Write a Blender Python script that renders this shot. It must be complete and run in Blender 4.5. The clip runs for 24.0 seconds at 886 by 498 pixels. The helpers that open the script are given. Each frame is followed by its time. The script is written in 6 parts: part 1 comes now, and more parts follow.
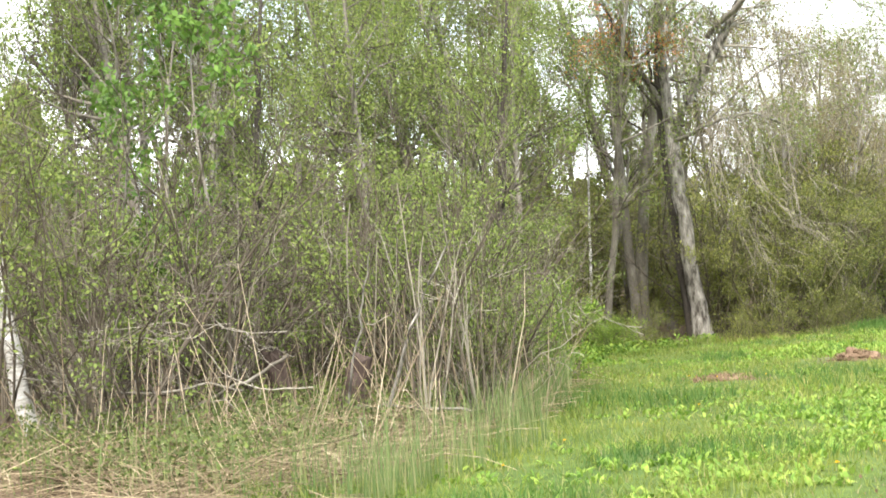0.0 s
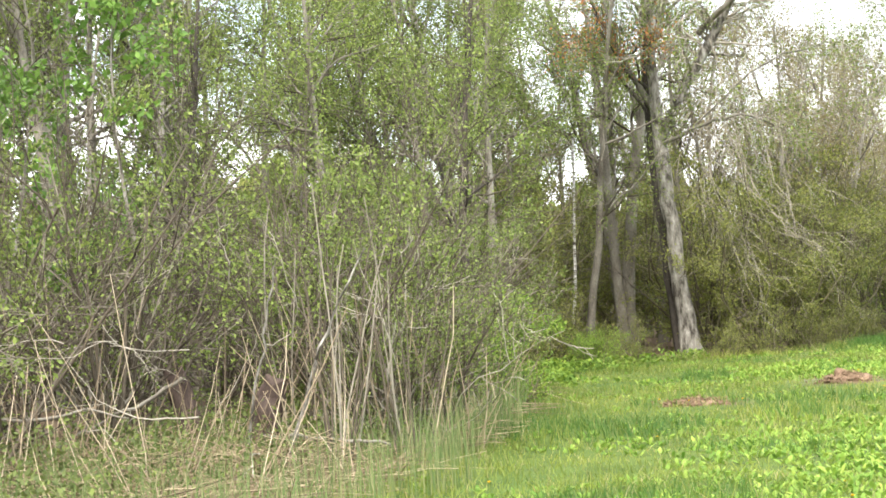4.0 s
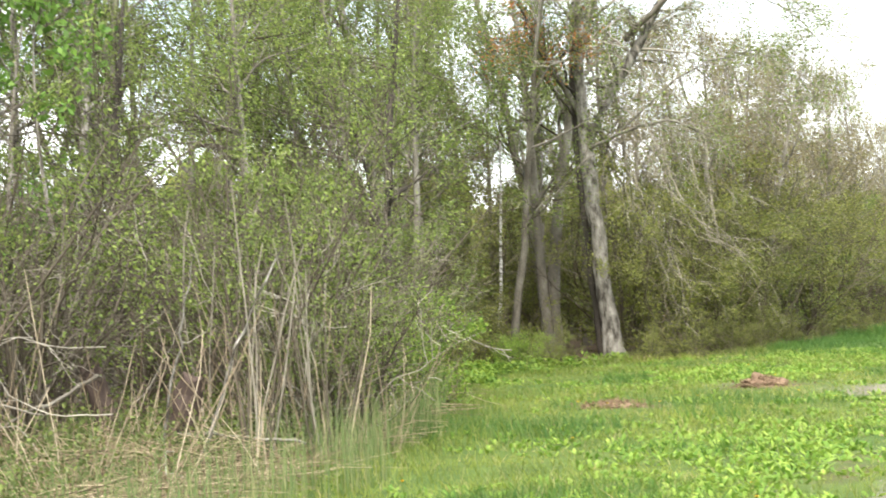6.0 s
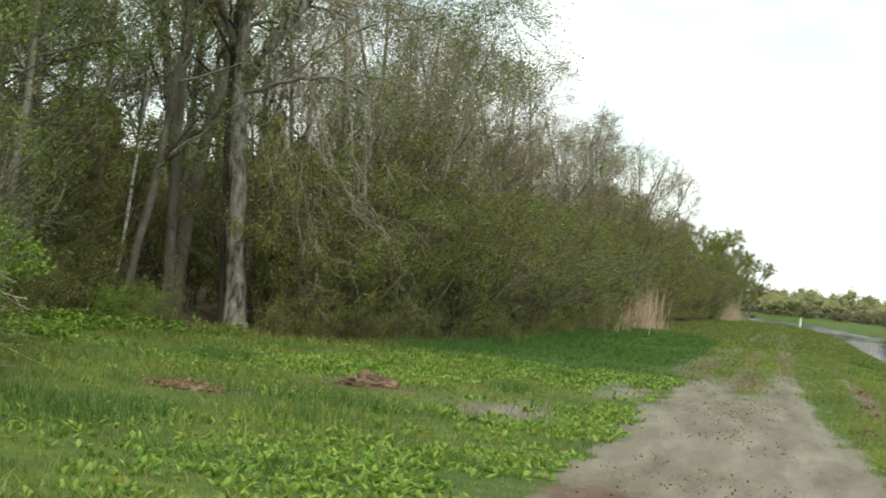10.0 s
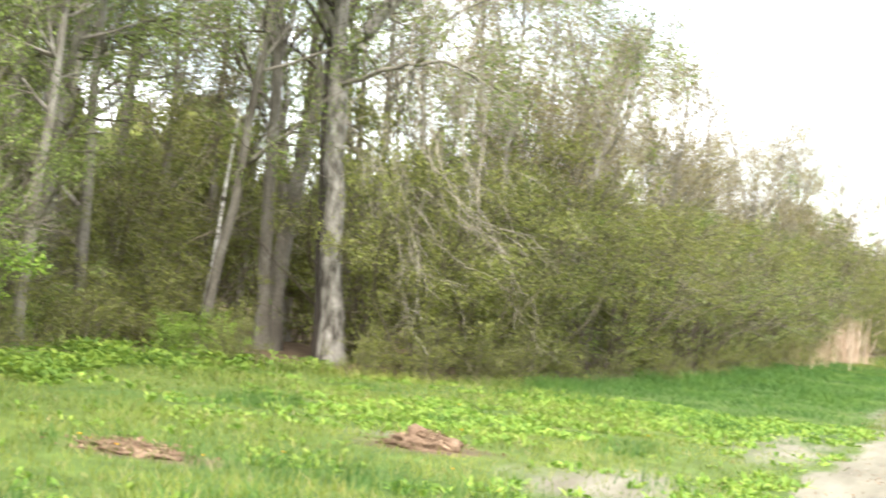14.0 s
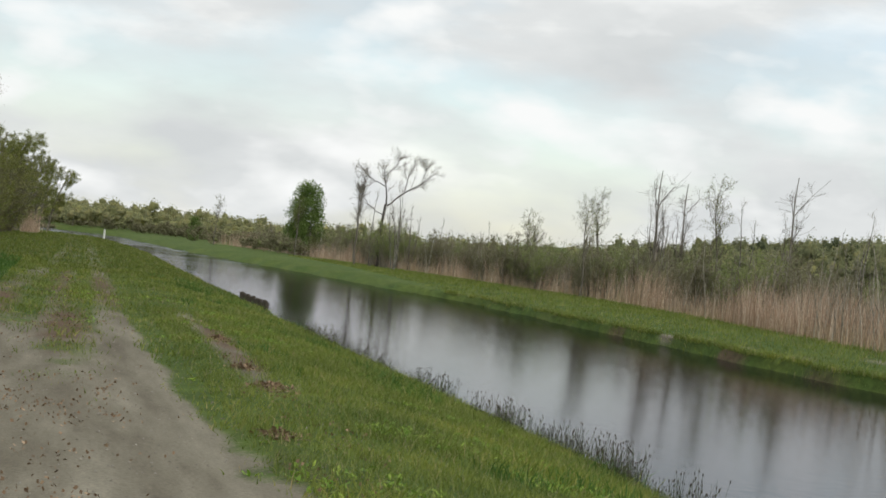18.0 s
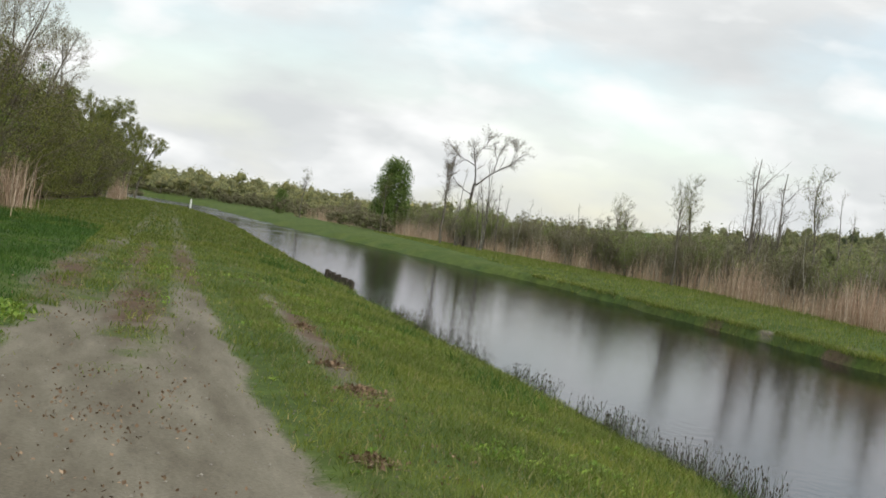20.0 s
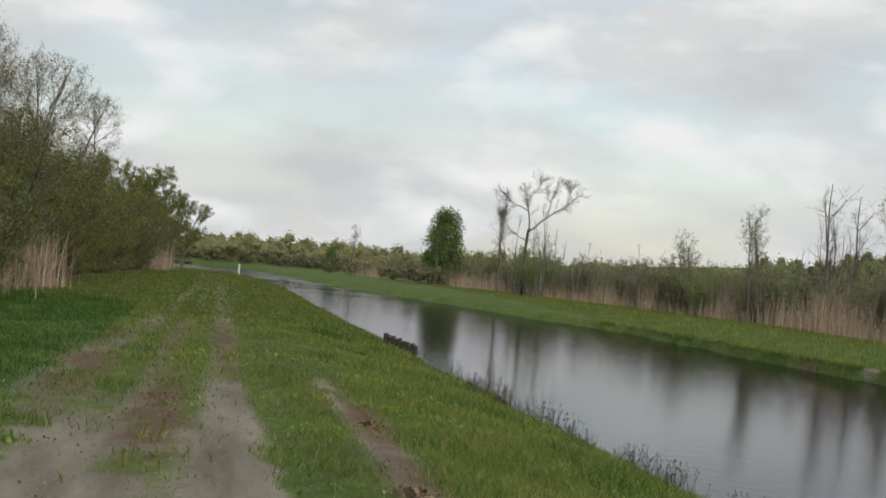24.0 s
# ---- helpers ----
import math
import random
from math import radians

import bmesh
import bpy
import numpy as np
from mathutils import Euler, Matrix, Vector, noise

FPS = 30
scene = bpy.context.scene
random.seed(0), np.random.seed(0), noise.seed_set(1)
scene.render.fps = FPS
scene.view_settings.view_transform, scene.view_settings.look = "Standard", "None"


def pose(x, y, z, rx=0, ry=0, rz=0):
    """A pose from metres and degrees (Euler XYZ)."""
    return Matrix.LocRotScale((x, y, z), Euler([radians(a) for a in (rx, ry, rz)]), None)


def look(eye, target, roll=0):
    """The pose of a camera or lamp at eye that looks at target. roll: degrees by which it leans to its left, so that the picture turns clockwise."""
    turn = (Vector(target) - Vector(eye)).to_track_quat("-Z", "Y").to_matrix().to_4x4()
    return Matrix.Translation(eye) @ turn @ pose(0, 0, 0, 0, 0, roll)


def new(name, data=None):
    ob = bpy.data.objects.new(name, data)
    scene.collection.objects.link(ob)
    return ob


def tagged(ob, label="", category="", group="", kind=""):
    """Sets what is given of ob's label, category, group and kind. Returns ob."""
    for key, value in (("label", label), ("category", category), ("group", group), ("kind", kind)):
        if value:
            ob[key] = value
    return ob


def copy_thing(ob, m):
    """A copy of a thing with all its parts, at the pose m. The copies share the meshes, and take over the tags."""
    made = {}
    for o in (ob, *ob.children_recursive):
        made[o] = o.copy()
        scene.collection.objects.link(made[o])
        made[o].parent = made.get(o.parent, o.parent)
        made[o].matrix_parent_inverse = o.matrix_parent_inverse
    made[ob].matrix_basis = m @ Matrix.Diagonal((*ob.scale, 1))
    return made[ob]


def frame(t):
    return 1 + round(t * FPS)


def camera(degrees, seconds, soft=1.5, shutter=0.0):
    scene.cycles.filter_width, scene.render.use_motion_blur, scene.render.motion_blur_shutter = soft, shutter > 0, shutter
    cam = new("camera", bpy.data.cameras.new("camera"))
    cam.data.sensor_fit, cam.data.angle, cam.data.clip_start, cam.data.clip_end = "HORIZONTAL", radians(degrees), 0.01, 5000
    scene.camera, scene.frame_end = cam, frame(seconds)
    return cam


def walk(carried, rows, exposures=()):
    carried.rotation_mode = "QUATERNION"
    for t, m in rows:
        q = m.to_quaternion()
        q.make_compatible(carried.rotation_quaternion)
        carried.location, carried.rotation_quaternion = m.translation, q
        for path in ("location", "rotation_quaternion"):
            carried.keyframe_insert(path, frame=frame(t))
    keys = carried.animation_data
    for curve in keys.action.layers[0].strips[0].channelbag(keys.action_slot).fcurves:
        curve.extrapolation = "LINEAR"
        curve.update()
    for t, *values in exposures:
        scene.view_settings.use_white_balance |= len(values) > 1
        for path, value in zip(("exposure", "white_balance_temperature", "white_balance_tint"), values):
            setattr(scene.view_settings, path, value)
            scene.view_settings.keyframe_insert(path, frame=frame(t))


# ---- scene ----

# ---- camera and walk ----
cam = camera(31.0, 24.0, soft=1.7, shutter=0.15)
PATH = [
    (0, (0.918, -24.781, 1.604), (-3.322, -15.728, 1.858), -4.30),
    (0.5, (0.989, -24.487, 1.629), (-3.308, -15.480, 2.266), -3.11),
    (1, (1.025, -24.247, 1.624), (-3.305, -15.241, 1.995), -5.32),
    (1.5, (0.905, -23.796, 1.611), (-3.295, -14.726, 1.935), -5.87),
    (2, (0.826, -23.336, 1.613), (-3.327, -14.244, 1.910), -5.27),
    (2.5, (0.875, -23.039, 1.631), (-3.398, -14.002, 1.889), -4.23),
    (4.5, (0.811, -22.434, 1.648), (-3.496, -13.415, 1.969), -3.65),
    (5, (0.826, -22.442, 1.650), (-3.470, -13.419, 2.024), -3.58),
    (5.5, (0.852, -22.459, 1.643), (-3.395, -13.416, 2.069), -3.72),
    (6, (0.968, -22.496, 1.625), (-2.956, -13.302, 1.899), -3.03),
    (6.5, (0.840, -22.249, 1.642), (-1.518, -12.531, 1.629), -2.88),
    (7, (0.951, -21.932, 1.603), (-0.317, -12.014, 1.450), -1.59),
    (7.5, (0.975, -21.598, 1.619), (0.137, -11.634, 1.737), 2.73),
    (8, (0.888, -21.126, 1.576), (0.081, -11.161, 1.810), 5.61),
    (8.5, (0.859, -20.554, 1.549), (0.202, -10.577, 1.688), 5.79),
    (9, (0.871, -20.007, 1.578), (0.373, -10.022, 1.793), 8.04),
    (9.5, (0.811, -19.422, 1.542), (-0.377, -9.496, 1.803), 6.14),
    (10, (0.811, -18.718, 1.550), (-1.237, -8.931, 1.690), 5.88),
    (10.5, (0.923, -18.273, 1.597), (-1.940, -8.692, 1.591), 5.66),
    (11, (0.909, -17.613, 1.591), (-2.442, -8.191, 1.598), 6.61),
    (11.5, (0.919, -17.017, 1.582), (-2.701, -7.695, 1.504), 6.28),
    (13.5, (0.880, -13.717, 1.565), (-4.409, -5.231, 1.688), 5.57),
    (14, (0.800, -13.053, 1.536), (-2.496, -3.614, 1.746), 5.74),
    (14.2, (0.684, -12.893, 1.534), (-1.834, -3.216, 1.690), 6.75),
    (14.4, (0.568, -12.733, 1.531), (-0.900, -2.842, 1.650), 6.22),
    (14.6, (0.452, -12.573, 1.529), (-0.033, -2.585, 1.631), 6.56),
    (14.8, (0.336, -12.413, 1.526), (1.408, -2.478, 1.912), 6.90),
    (15, (0.220, -12.254, 1.524), (2.426, -2.511, 1.975), 7.24),
    (15.5, (0.120, -11.830, 1.550), (3.434, -2.406, 1.998), 5.68),
    (16, (0.030, -11.464, 1.562), (3.517, -2.099, 1.932), 6.71),
    (16.5, (0.080, -10.885, 1.598), (3.011, -1.328, 1.861), 5.87),
    (17, (0.179, -10.422, 1.585), (3.076, -0.853, 1.807), 3.96),
    (17.5, (0.315, -10.011, 1.546), (2.708, -0.302, 1.608), 5.64),
    (18, (0.429, -9.650, 1.526), (2.700, 0.089, 1.579), 6.44),
    (18.5, (0.610, -9.189, 1.512), (2.632, 0.604, 1.561), 5.01),
    (20.5, (0.563, -6.981, 1.610), (2.322, 2.861, 1.426), 9.32),
    (21, (0.614, -6.412, 1.594), (2.927, 3.315, 1.426), 7.06),
    (21.5, (0.695, -5.789, 1.624), (3.511, 3.805, 1.472), 7.92),
    (22, (0.686, -5.260, 1.637), (3.791, 4.246, 1.570), 8.44),
    (22.5, (0.752, -4.727, 1.607), (3.624, 4.851, 1.513), 4.71),
    (23, (0.770, -4.076, 1.605), (2.968, 5.677, 1.383), 6.42),
    (23.5, (0.725, -3.662, 1.685), (2.508, 6.175, 1.452), 6.11),
    (24, (0.899, -2.978, 1.677), (2.332, 6.918, 1.803), 4.80),
]
walk(cam, [(t, look(eye, target, roll)) for t, eye, target, roll in PATH],
     exposures=[(0, 2.18, 6500, 10.0), (5.6, 2.2, 6500, 10.0), (6.4, 1.8, 6500, 4.0), (7, 1.3, 6500, -5.0), (7.5, 0.6, 6500, -2.0), (8, 0.2, 6500, 2.0),
                (9, 0.2, 6500, 3.4), (9.4, 0.3, 6500, 4.0), (10, 0.75, 6500, 2.0), (10.6, 1.4, 6500, 8.0), (11.5, 1.85, 6500, 12.0), (13.5, 2.4, 6500, 10.5),
                (14.1, 2.3, 6500, 10.0), (14.5, 1.6, 6500, 2.0), (14.8, 0.4, 6400, 4.0), (15.2, 0.08, 6350, 5.0), (15.6, 0, 6500, 8.0), (16, -0.2, 6500, 8.1),
                (16.5, -0.12, 6500, 8.2), (17, -0.02, 6500, 8.3), (18.5, 0.12, 6500, 8.7), (21, 0.2, 6500, 9.3), (23.4, 0.2, 6500, 9.9), (24, -0.08, 6500, 10.0)])

# ---- sky and sun ----
world = bpy.data.worlds.new("overcast_sky")
scene.world = world
world.use_nodes = True
wn, wl = world.node_tree.nodes, world.node_tree.links
wn.clear()
w_out = wn.new("ShaderNodeOutputWorld")
w_bg = wn.new("ShaderNodeBackground")
w_sky = wn.new("ShaderNodeTexSky")
w_sky.sky_type, w_sky.sun_disc = "NISHITA", False
w_sky.sun_elevation, w_sky.sun_rotation = radians(48), radians(200)
w_tc = wn.new("ShaderNodeTexCoord")
w_map = wn.new("ShaderNodeMapping")
w_map.inputs["Scale"].default_value = (1.0, 1.0, 2.8)
w_n1 = wn.new("ShaderNodeTexNoise")
w_n1.inputs["Scale"].default_value, w_n1.inputs["Detail"].default_value = 5.2, 6.0
w_n1.inputs["Roughness"].default_value = 0.48
w_n2 = wn.new("ShaderNodeTexNoise")
w_n2.inputs["Scale"].default_value, w_n2.inputs["Detail"].default_value = 8.0, 6.0
w_cover = wn.new("ShaderNodeValToRGB")
w_cover.color_ramp.elements[0].position, w_cover.color_ramp.elements[1].position = 0.36, 0.56
w_cover.color_ramp.elements[0].color = (0.42, 0.42, 0.42, 1)
w_tone = wn.new("ShaderNodeValToRGB")
w_tone.color_ramp.elements.new(0.5)
for e, (pos, col) in zip(w_tone.color_ramp.elements, ((0.36, (0.62, 0.64, 0.65, 1)), (0.56, (0.72, 0.735, 0.74, 1)), (0.70, (0.92, 0.92, 0.91, 1)))):
    e.position, e.color = pos, col
w_dim = wn.new("ShaderNodeMix")
w_dim.data_type, w_dim.blend_type = "RGBA", "MULTIPLY"
w_dim.inputs[0].default_value = 1.0
w_dim.inputs[7].default_value = (0.16, 0.15, 0.135, 1)
w_mix = wn.new("ShaderNodeMix")
w_mix.data_type = "RGBA"
wl.new(w_tc.outputs["Generated"], w_map.inputs["Vector"])
wl.new(w_map.outputs["Vector"], w_n1.inputs["Vector"])
wl.new(w_map.outputs["Vector"], w_n2.inputs["Vector"])
wl.new(w_n1.outputs["Fac"], w_cover.inputs["Fac"])
wl.new(w_n2.outputs["Fac"], w_tone.inputs["Fac"])
wl.new(w_sky.outputs["Color"], w_dim.inputs[6])
wl.new(w_cover.outputs["Color"], w_mix.inputs[0])
wl.new(w_dim.outputs[2], w_mix.inputs[6])
wl.new(w_tone.outputs["Color"], w_mix.inputs[7])
w_map2 = wn.new("ShaderNodeMapping")
w_map2.inputs["Scale"].default_value = (1.0, 1.0, 2.2)
w_n3 = wn.new("ShaderNodeTexNoise")
w_n3.inputs["Scale"].default_value, w_n3.inputs["Detail"].default_value, w_n3.inputs["Roughness"].default_value = 11.0, 4.0, 0.45
w_puff = wn.new("ShaderNodeValToRGB")
w_puff.color_ramp.elements[0].position, w_puff.color_ramp.elements[1].position = 0.535, 0.68
w_mix2 = wn.new("ShaderNodeMix")
w_mix2.data_type = "RGBA"
w_mix2.inputs[7].default_value = (0.9, 0.905, 0.905, 1)
wl.new(w_tc.outputs["Generated"], w_map2.inputs["Vector"])
wl.new(w_map2.outputs["Vector"], w_n3.inputs["Vector"])
wl.new(w_n3.outputs["Fac"], w_puff.inputs["Fac"])
wl.new(w_puff.outputs["Color"], w_mix2.inputs[0])
wl.new(w_mix.outputs[2], w_mix2.inputs[6])
wl.new(w_mix2.outputs[2], w_bg.inputs["Color"])
wl.new(w_bg.outputs["Background"], w_out.inputs["Surface"])
w_bg.inputs["Strength"].default_value = 1.0

sun = new("sun", bpy.data.lights.new("sun", "SUN"))
sun.data.energy, sun.data.angle, sun.data.color = 1.5, radians(14), (1.0, 0.95, 0.87)
sun.matrix_world = look((6, -14, 22), (0, 0, 0))


# ---- materials ----
def material(name, build):
    m = bpy.data.materials.new(name)
    m.use_nodes = True
    n, l = m.node_tree.nodes, m.node_tree.links
    n.clear()
    out = n.new("ShaderNodeOutputMaterial")
    build(n, l, out)
    return m


def ramp(n, stops):
    r = n.new("ShaderNodeValToRGB")
    while len(r.color_ramp.elements) < len(stops):
        r.color_ramp.elements.new(0.5)
    for e, (p, c) in zip(r.color_ramp.elements, stops):
        e.position, e.color = p, (*c, 1)
    return r


def noise_tex(n, l, scale, detail=4.0, rough=0.55, stretch=None, coords="Object"):
    tc = n.new("ShaderNodeTexCoord")
    t = n.new("ShaderNodeTexNoise")
    t.inputs["Scale"].default_value, t.inputs["Detail"].default_value, t.inputs["Roughness"].default_value = scale, detail, rough
    if stretch:
        mp = n.new("ShaderNodeMapping")
        mp.inputs["Scale"].default_value = stretch
        l.new(tc.outputs[coords], mp.inputs["Vector"])
        l.new(mp.outputs["Vector"], t.inputs["Vector"])
    else:
        l.new(tc.outputs[coords], t.inputs["Vector"])
    return t


def mix_col(n, l, fac, a, b, mode="MIX"):
    m = n.new("ShaderNodeMix")
    m.data_type, m.blend_type = "RGBA", mode
    for sock, v in ((m.inputs[0], fac), (m.inputs[6], a), (m.inputs[7], b)):
        if isinstance(v, (int, float)):
            sock.default_value = v
        elif isinstance(v, tuple):
            sock.default_value = (*v, 1)
        else:
            l.new(v, sock)
    return m.outputs[2]


def bump(n, l, height, strength, distance=0.02):
    b = n.new("ShaderNodeBump")
    b.inputs["Strength"].default_value, b.inputs["Distance"].default_value = strength, distance
    l.new(height, b.inputs["Height"])
    return b.outputs["Normal"]


def leaf_material(name, stops, glow=0.35, rough=0.55, field=0.0):
    """Thin leaves: a spread of greens by island, some light passing through."""
    def build(n, l, out):
        geo = n.new("ShaderNodeNewGeometry")
        r = ramp(n, stops)
        l.new(geo.outputs["Random Per Island"], r.inputs["Fac"])
        oi = n.new("ShaderNodeObjectInfo")
        hsv = n.new("ShaderNodeHueSaturation")
        mr = n.new("ShaderNodeMapRange")
        mr.inputs["To Min"].default_value, mr.inputs["To Max"].default_value = 0.8, 1.2
        l.new(oi.outputs["Random"], mr.inputs["Value"])
        l.new(mr.outputs["Result"], hsv.inputs["Value"])
        colour = r.outputs["Color"]
        if field:
            big = noise_tex(n, l, field, 4.0, 0.6)
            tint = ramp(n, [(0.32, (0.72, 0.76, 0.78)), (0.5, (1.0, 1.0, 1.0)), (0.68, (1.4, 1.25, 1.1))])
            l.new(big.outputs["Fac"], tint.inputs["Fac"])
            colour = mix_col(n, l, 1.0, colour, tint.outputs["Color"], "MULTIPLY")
        l.new(colour, hsv.inputs["Color"])
        p = n.new("ShaderNodeBsdfPrincipled")
        p.inputs["Roughness"].default_value = rough
        p.inputs["Specular IOR Level"].default_value = 0.25
        tr = n.new("ShaderNodeBsdfTranslucent")
        ms = n.new("ShaderNodeMixShader")
        ms.inputs["Fac"].default_value = glow
        l.new(hsv.outputs["Color"], p.inputs["Base Color"])
        l.new(hsv.outputs["Color"], tr.inputs["Color"])
        l.new(p.outputs["BSDF"], ms.inputs[1])
        l.new(tr.outputs["BSDF"], ms.inputs[2])
        l.new(ms.outputs["Shader"], out.inputs["Surface"])
    return material(name, build)


def plain_material(name, stops, scale=6.0, stretch=None, rough=0.85, bumps=0.4, fine=40.0, by_object=True):
    """Rough natural surface: broad stains and fine grain, with relief."""
    def build(n, l, out):
        a = noise_tex(n, l, scale, 5.0, 0.6, stretch)
        b = noise_tex(n, l, fine, 4.0, 0.7, stretch)
        r = ramp(n, stops)
        l.new(a.outputs["Fac"], r.inputs["Fac"])
        r2 = ramp(n, [(0.3, (0.62, 0.62, 0.62)), (0.7, (1.3, 1.3, 1.3))])
        l.new(b.outputs["Fac"], r2.inputs["Fac"])
        c = mix_col(n, l, 1.0, r.outputs["Color"], r2.outputs["Color"], "MULTIPLY")
        p = n.new("ShaderNodeBsdfPrincipled")
        p.inputs["Roughness"].default_value = rough
        p.inputs["Specular IOR Level"].default_value = 0.25
        l.new(c, p.inputs["Base Color"])
        l.new(bump(n, l, b.outputs["Fac"], bumps), p.inputs["Normal"])
        l.new(p.outputs["BSDF"], out.inputs["Surface"])
    return material(name, build)


def stalk_material(name, stops, rough=0.8):
    """Thin stems: each island its own tint from the ramp."""
    def build(n, l, out):
        geo = n.new("ShaderNodeNewGeometry")
        r = ramp(n, stops)
        l.new(geo.outputs["Random Per Island"], r.inputs["Fac"])
        g = noise_tex(n, l, 9.0)
        r2 = ramp(n, [(0.3, (0.7, 0.7, 0.7)), (0.7, (1.25, 1.25, 1.25))])
        l.new(g.outputs["Fac"], r2.inputs["Fac"])
        p = n.new("ShaderNodeBsdfPrincipled")
        p.inputs["Roughness"].default_value = rough
        p.inputs["Specular IOR Level"].default_value = 0.2
        l.new(mix_col(n, l, 1.0, r.outputs["Color"], r2.outputs["Color"], "MULTIPLY"), p.inputs["Base Color"])
        l.new(p.outputs["BSDF"], out.inputs["Surface"])
    return material(name, build)


def ground_build(n, l, out):
    """Turf with bare, gravelly and reddish places, told by the attributes that the sheet carries."""
    big = noise_tex(n, l, 0.35, 4.0)
    mid = noise_tex(n, l, 3.0, 5.0, 0.65)
    fine = noise_tex(n, l, 38.0, 4.0, 0.7)
    turf = ramp(n, [(0.3, (0.052, 0.075, 0.02)), (0.55, (0.082, 0.122, 0.028)), (0.75, (0.122, 0.17, 0.04))])
    l.new(mid.outputs["Fac"], turf.inputs["Fac"])
    tint = ramp(n, [(0.35, (0.75, 0.85, 0.8)), (0.65, (1.2, 1.1, 1.0))])
    l.new(big.outputs["Fac"], tint.inputs["Fac"])
    turf_c = mix_col(n, l, 1.0, turf.outputs["Color"], tint.outputs["Color"], "MULTIPLY")
    soil = ramp(n, [(0.3, (0.115, 0.10, 0.072)), (0.5, (0.18, 0.164, 0.123)), (0.72, (0.26, 0.24, 0.185))])
    along = noise_tex(n, l, 2.2, 5.0, 0.6, (1.0, 0.16, 1.0))
    l.new(along.outputs["Fac"], soil.inputs["Fac"])
    red = ramp(n, [(0.3, (0.075, 0.052, 0.034)), (0.7, (0.155, 0.108, 0.07))])
    l.new(mid.outputs["Fac"], red.inputs["Fac"])
    bare = n.new("ShaderNodeAttribute")
    bare.attribute_name = "bare"
    rust = n.new("ShaderNodeAttribute")
    rust.attribute_name = "rust"
    clod = noise_tex(n, l, 11.0, 5.0, 0.7)

    def broken(sock):
        """The attribute, its edge broken up by clods and grain."""
        s1, s2 = n.new("ShaderNodeMath"), n.new("ShaderNodeMath")
        s1.operation = s2.operation = "MULTIPLY_ADD"
        l.new(clod.outputs["Fac"], s1.inputs[0])
        s1.inputs[1].default_value, s1.inputs[2].default_value = 0.75, -0.375
        l.new(fine.outputs["Fac"], s2.inputs[0])
        s2.inputs[1].default_value = 0.5
        l.new(s1.outputs[0], s2.inputs[2])
        s3 = n.new("ShaderNodeMath")
        s3.operation = "ADD"
        l.new(sock, s3.inputs[0])
        l.new(s2.outputs[0], s3.inputs[1])
        mr = n.new("ShaderNodeMapRange")
        mr.inputs["From Min"].default_value, mr.inputs["From Max"].default_value = 0.55, 0.95
        l.new(s3.outputs[0], mr.inputs["Value"])
        return mr.outputs["Result"]

    c = mix_col(n, l, broken(bare.outputs["Fac"]), turf_c, soil.outputs["Color"])
    c = mix_col(n, l, broken(rust.outputs["Fac"]), c, red.outputs["Color"])
    grain = ramp(n, [(0.3, (0.75, 0.75, 0.75)), (0.7, (1.22, 1.22, 1.22))])
    l.new(fine.outputs["Fac"], grain.inputs["Fac"])
    c = mix_col(n, l, 1.0, c, grain.outputs["Color"], "MULTIPLY")
    p = n.new("ShaderNodeBsdfPrincipled")
    p.inputs["Roughness"].default_value = 0.95
    p.inputs["Specular IOR Level"].default_value = 0.15
    l.new(c, p.inputs["Base Color"])
    l.new(bump(n, l, fine.outputs["Fac"], 0.3, 0.02), p.inputs["Normal"])
    l.new(p.outputs["BSDF"], out.inputs["Surface"])


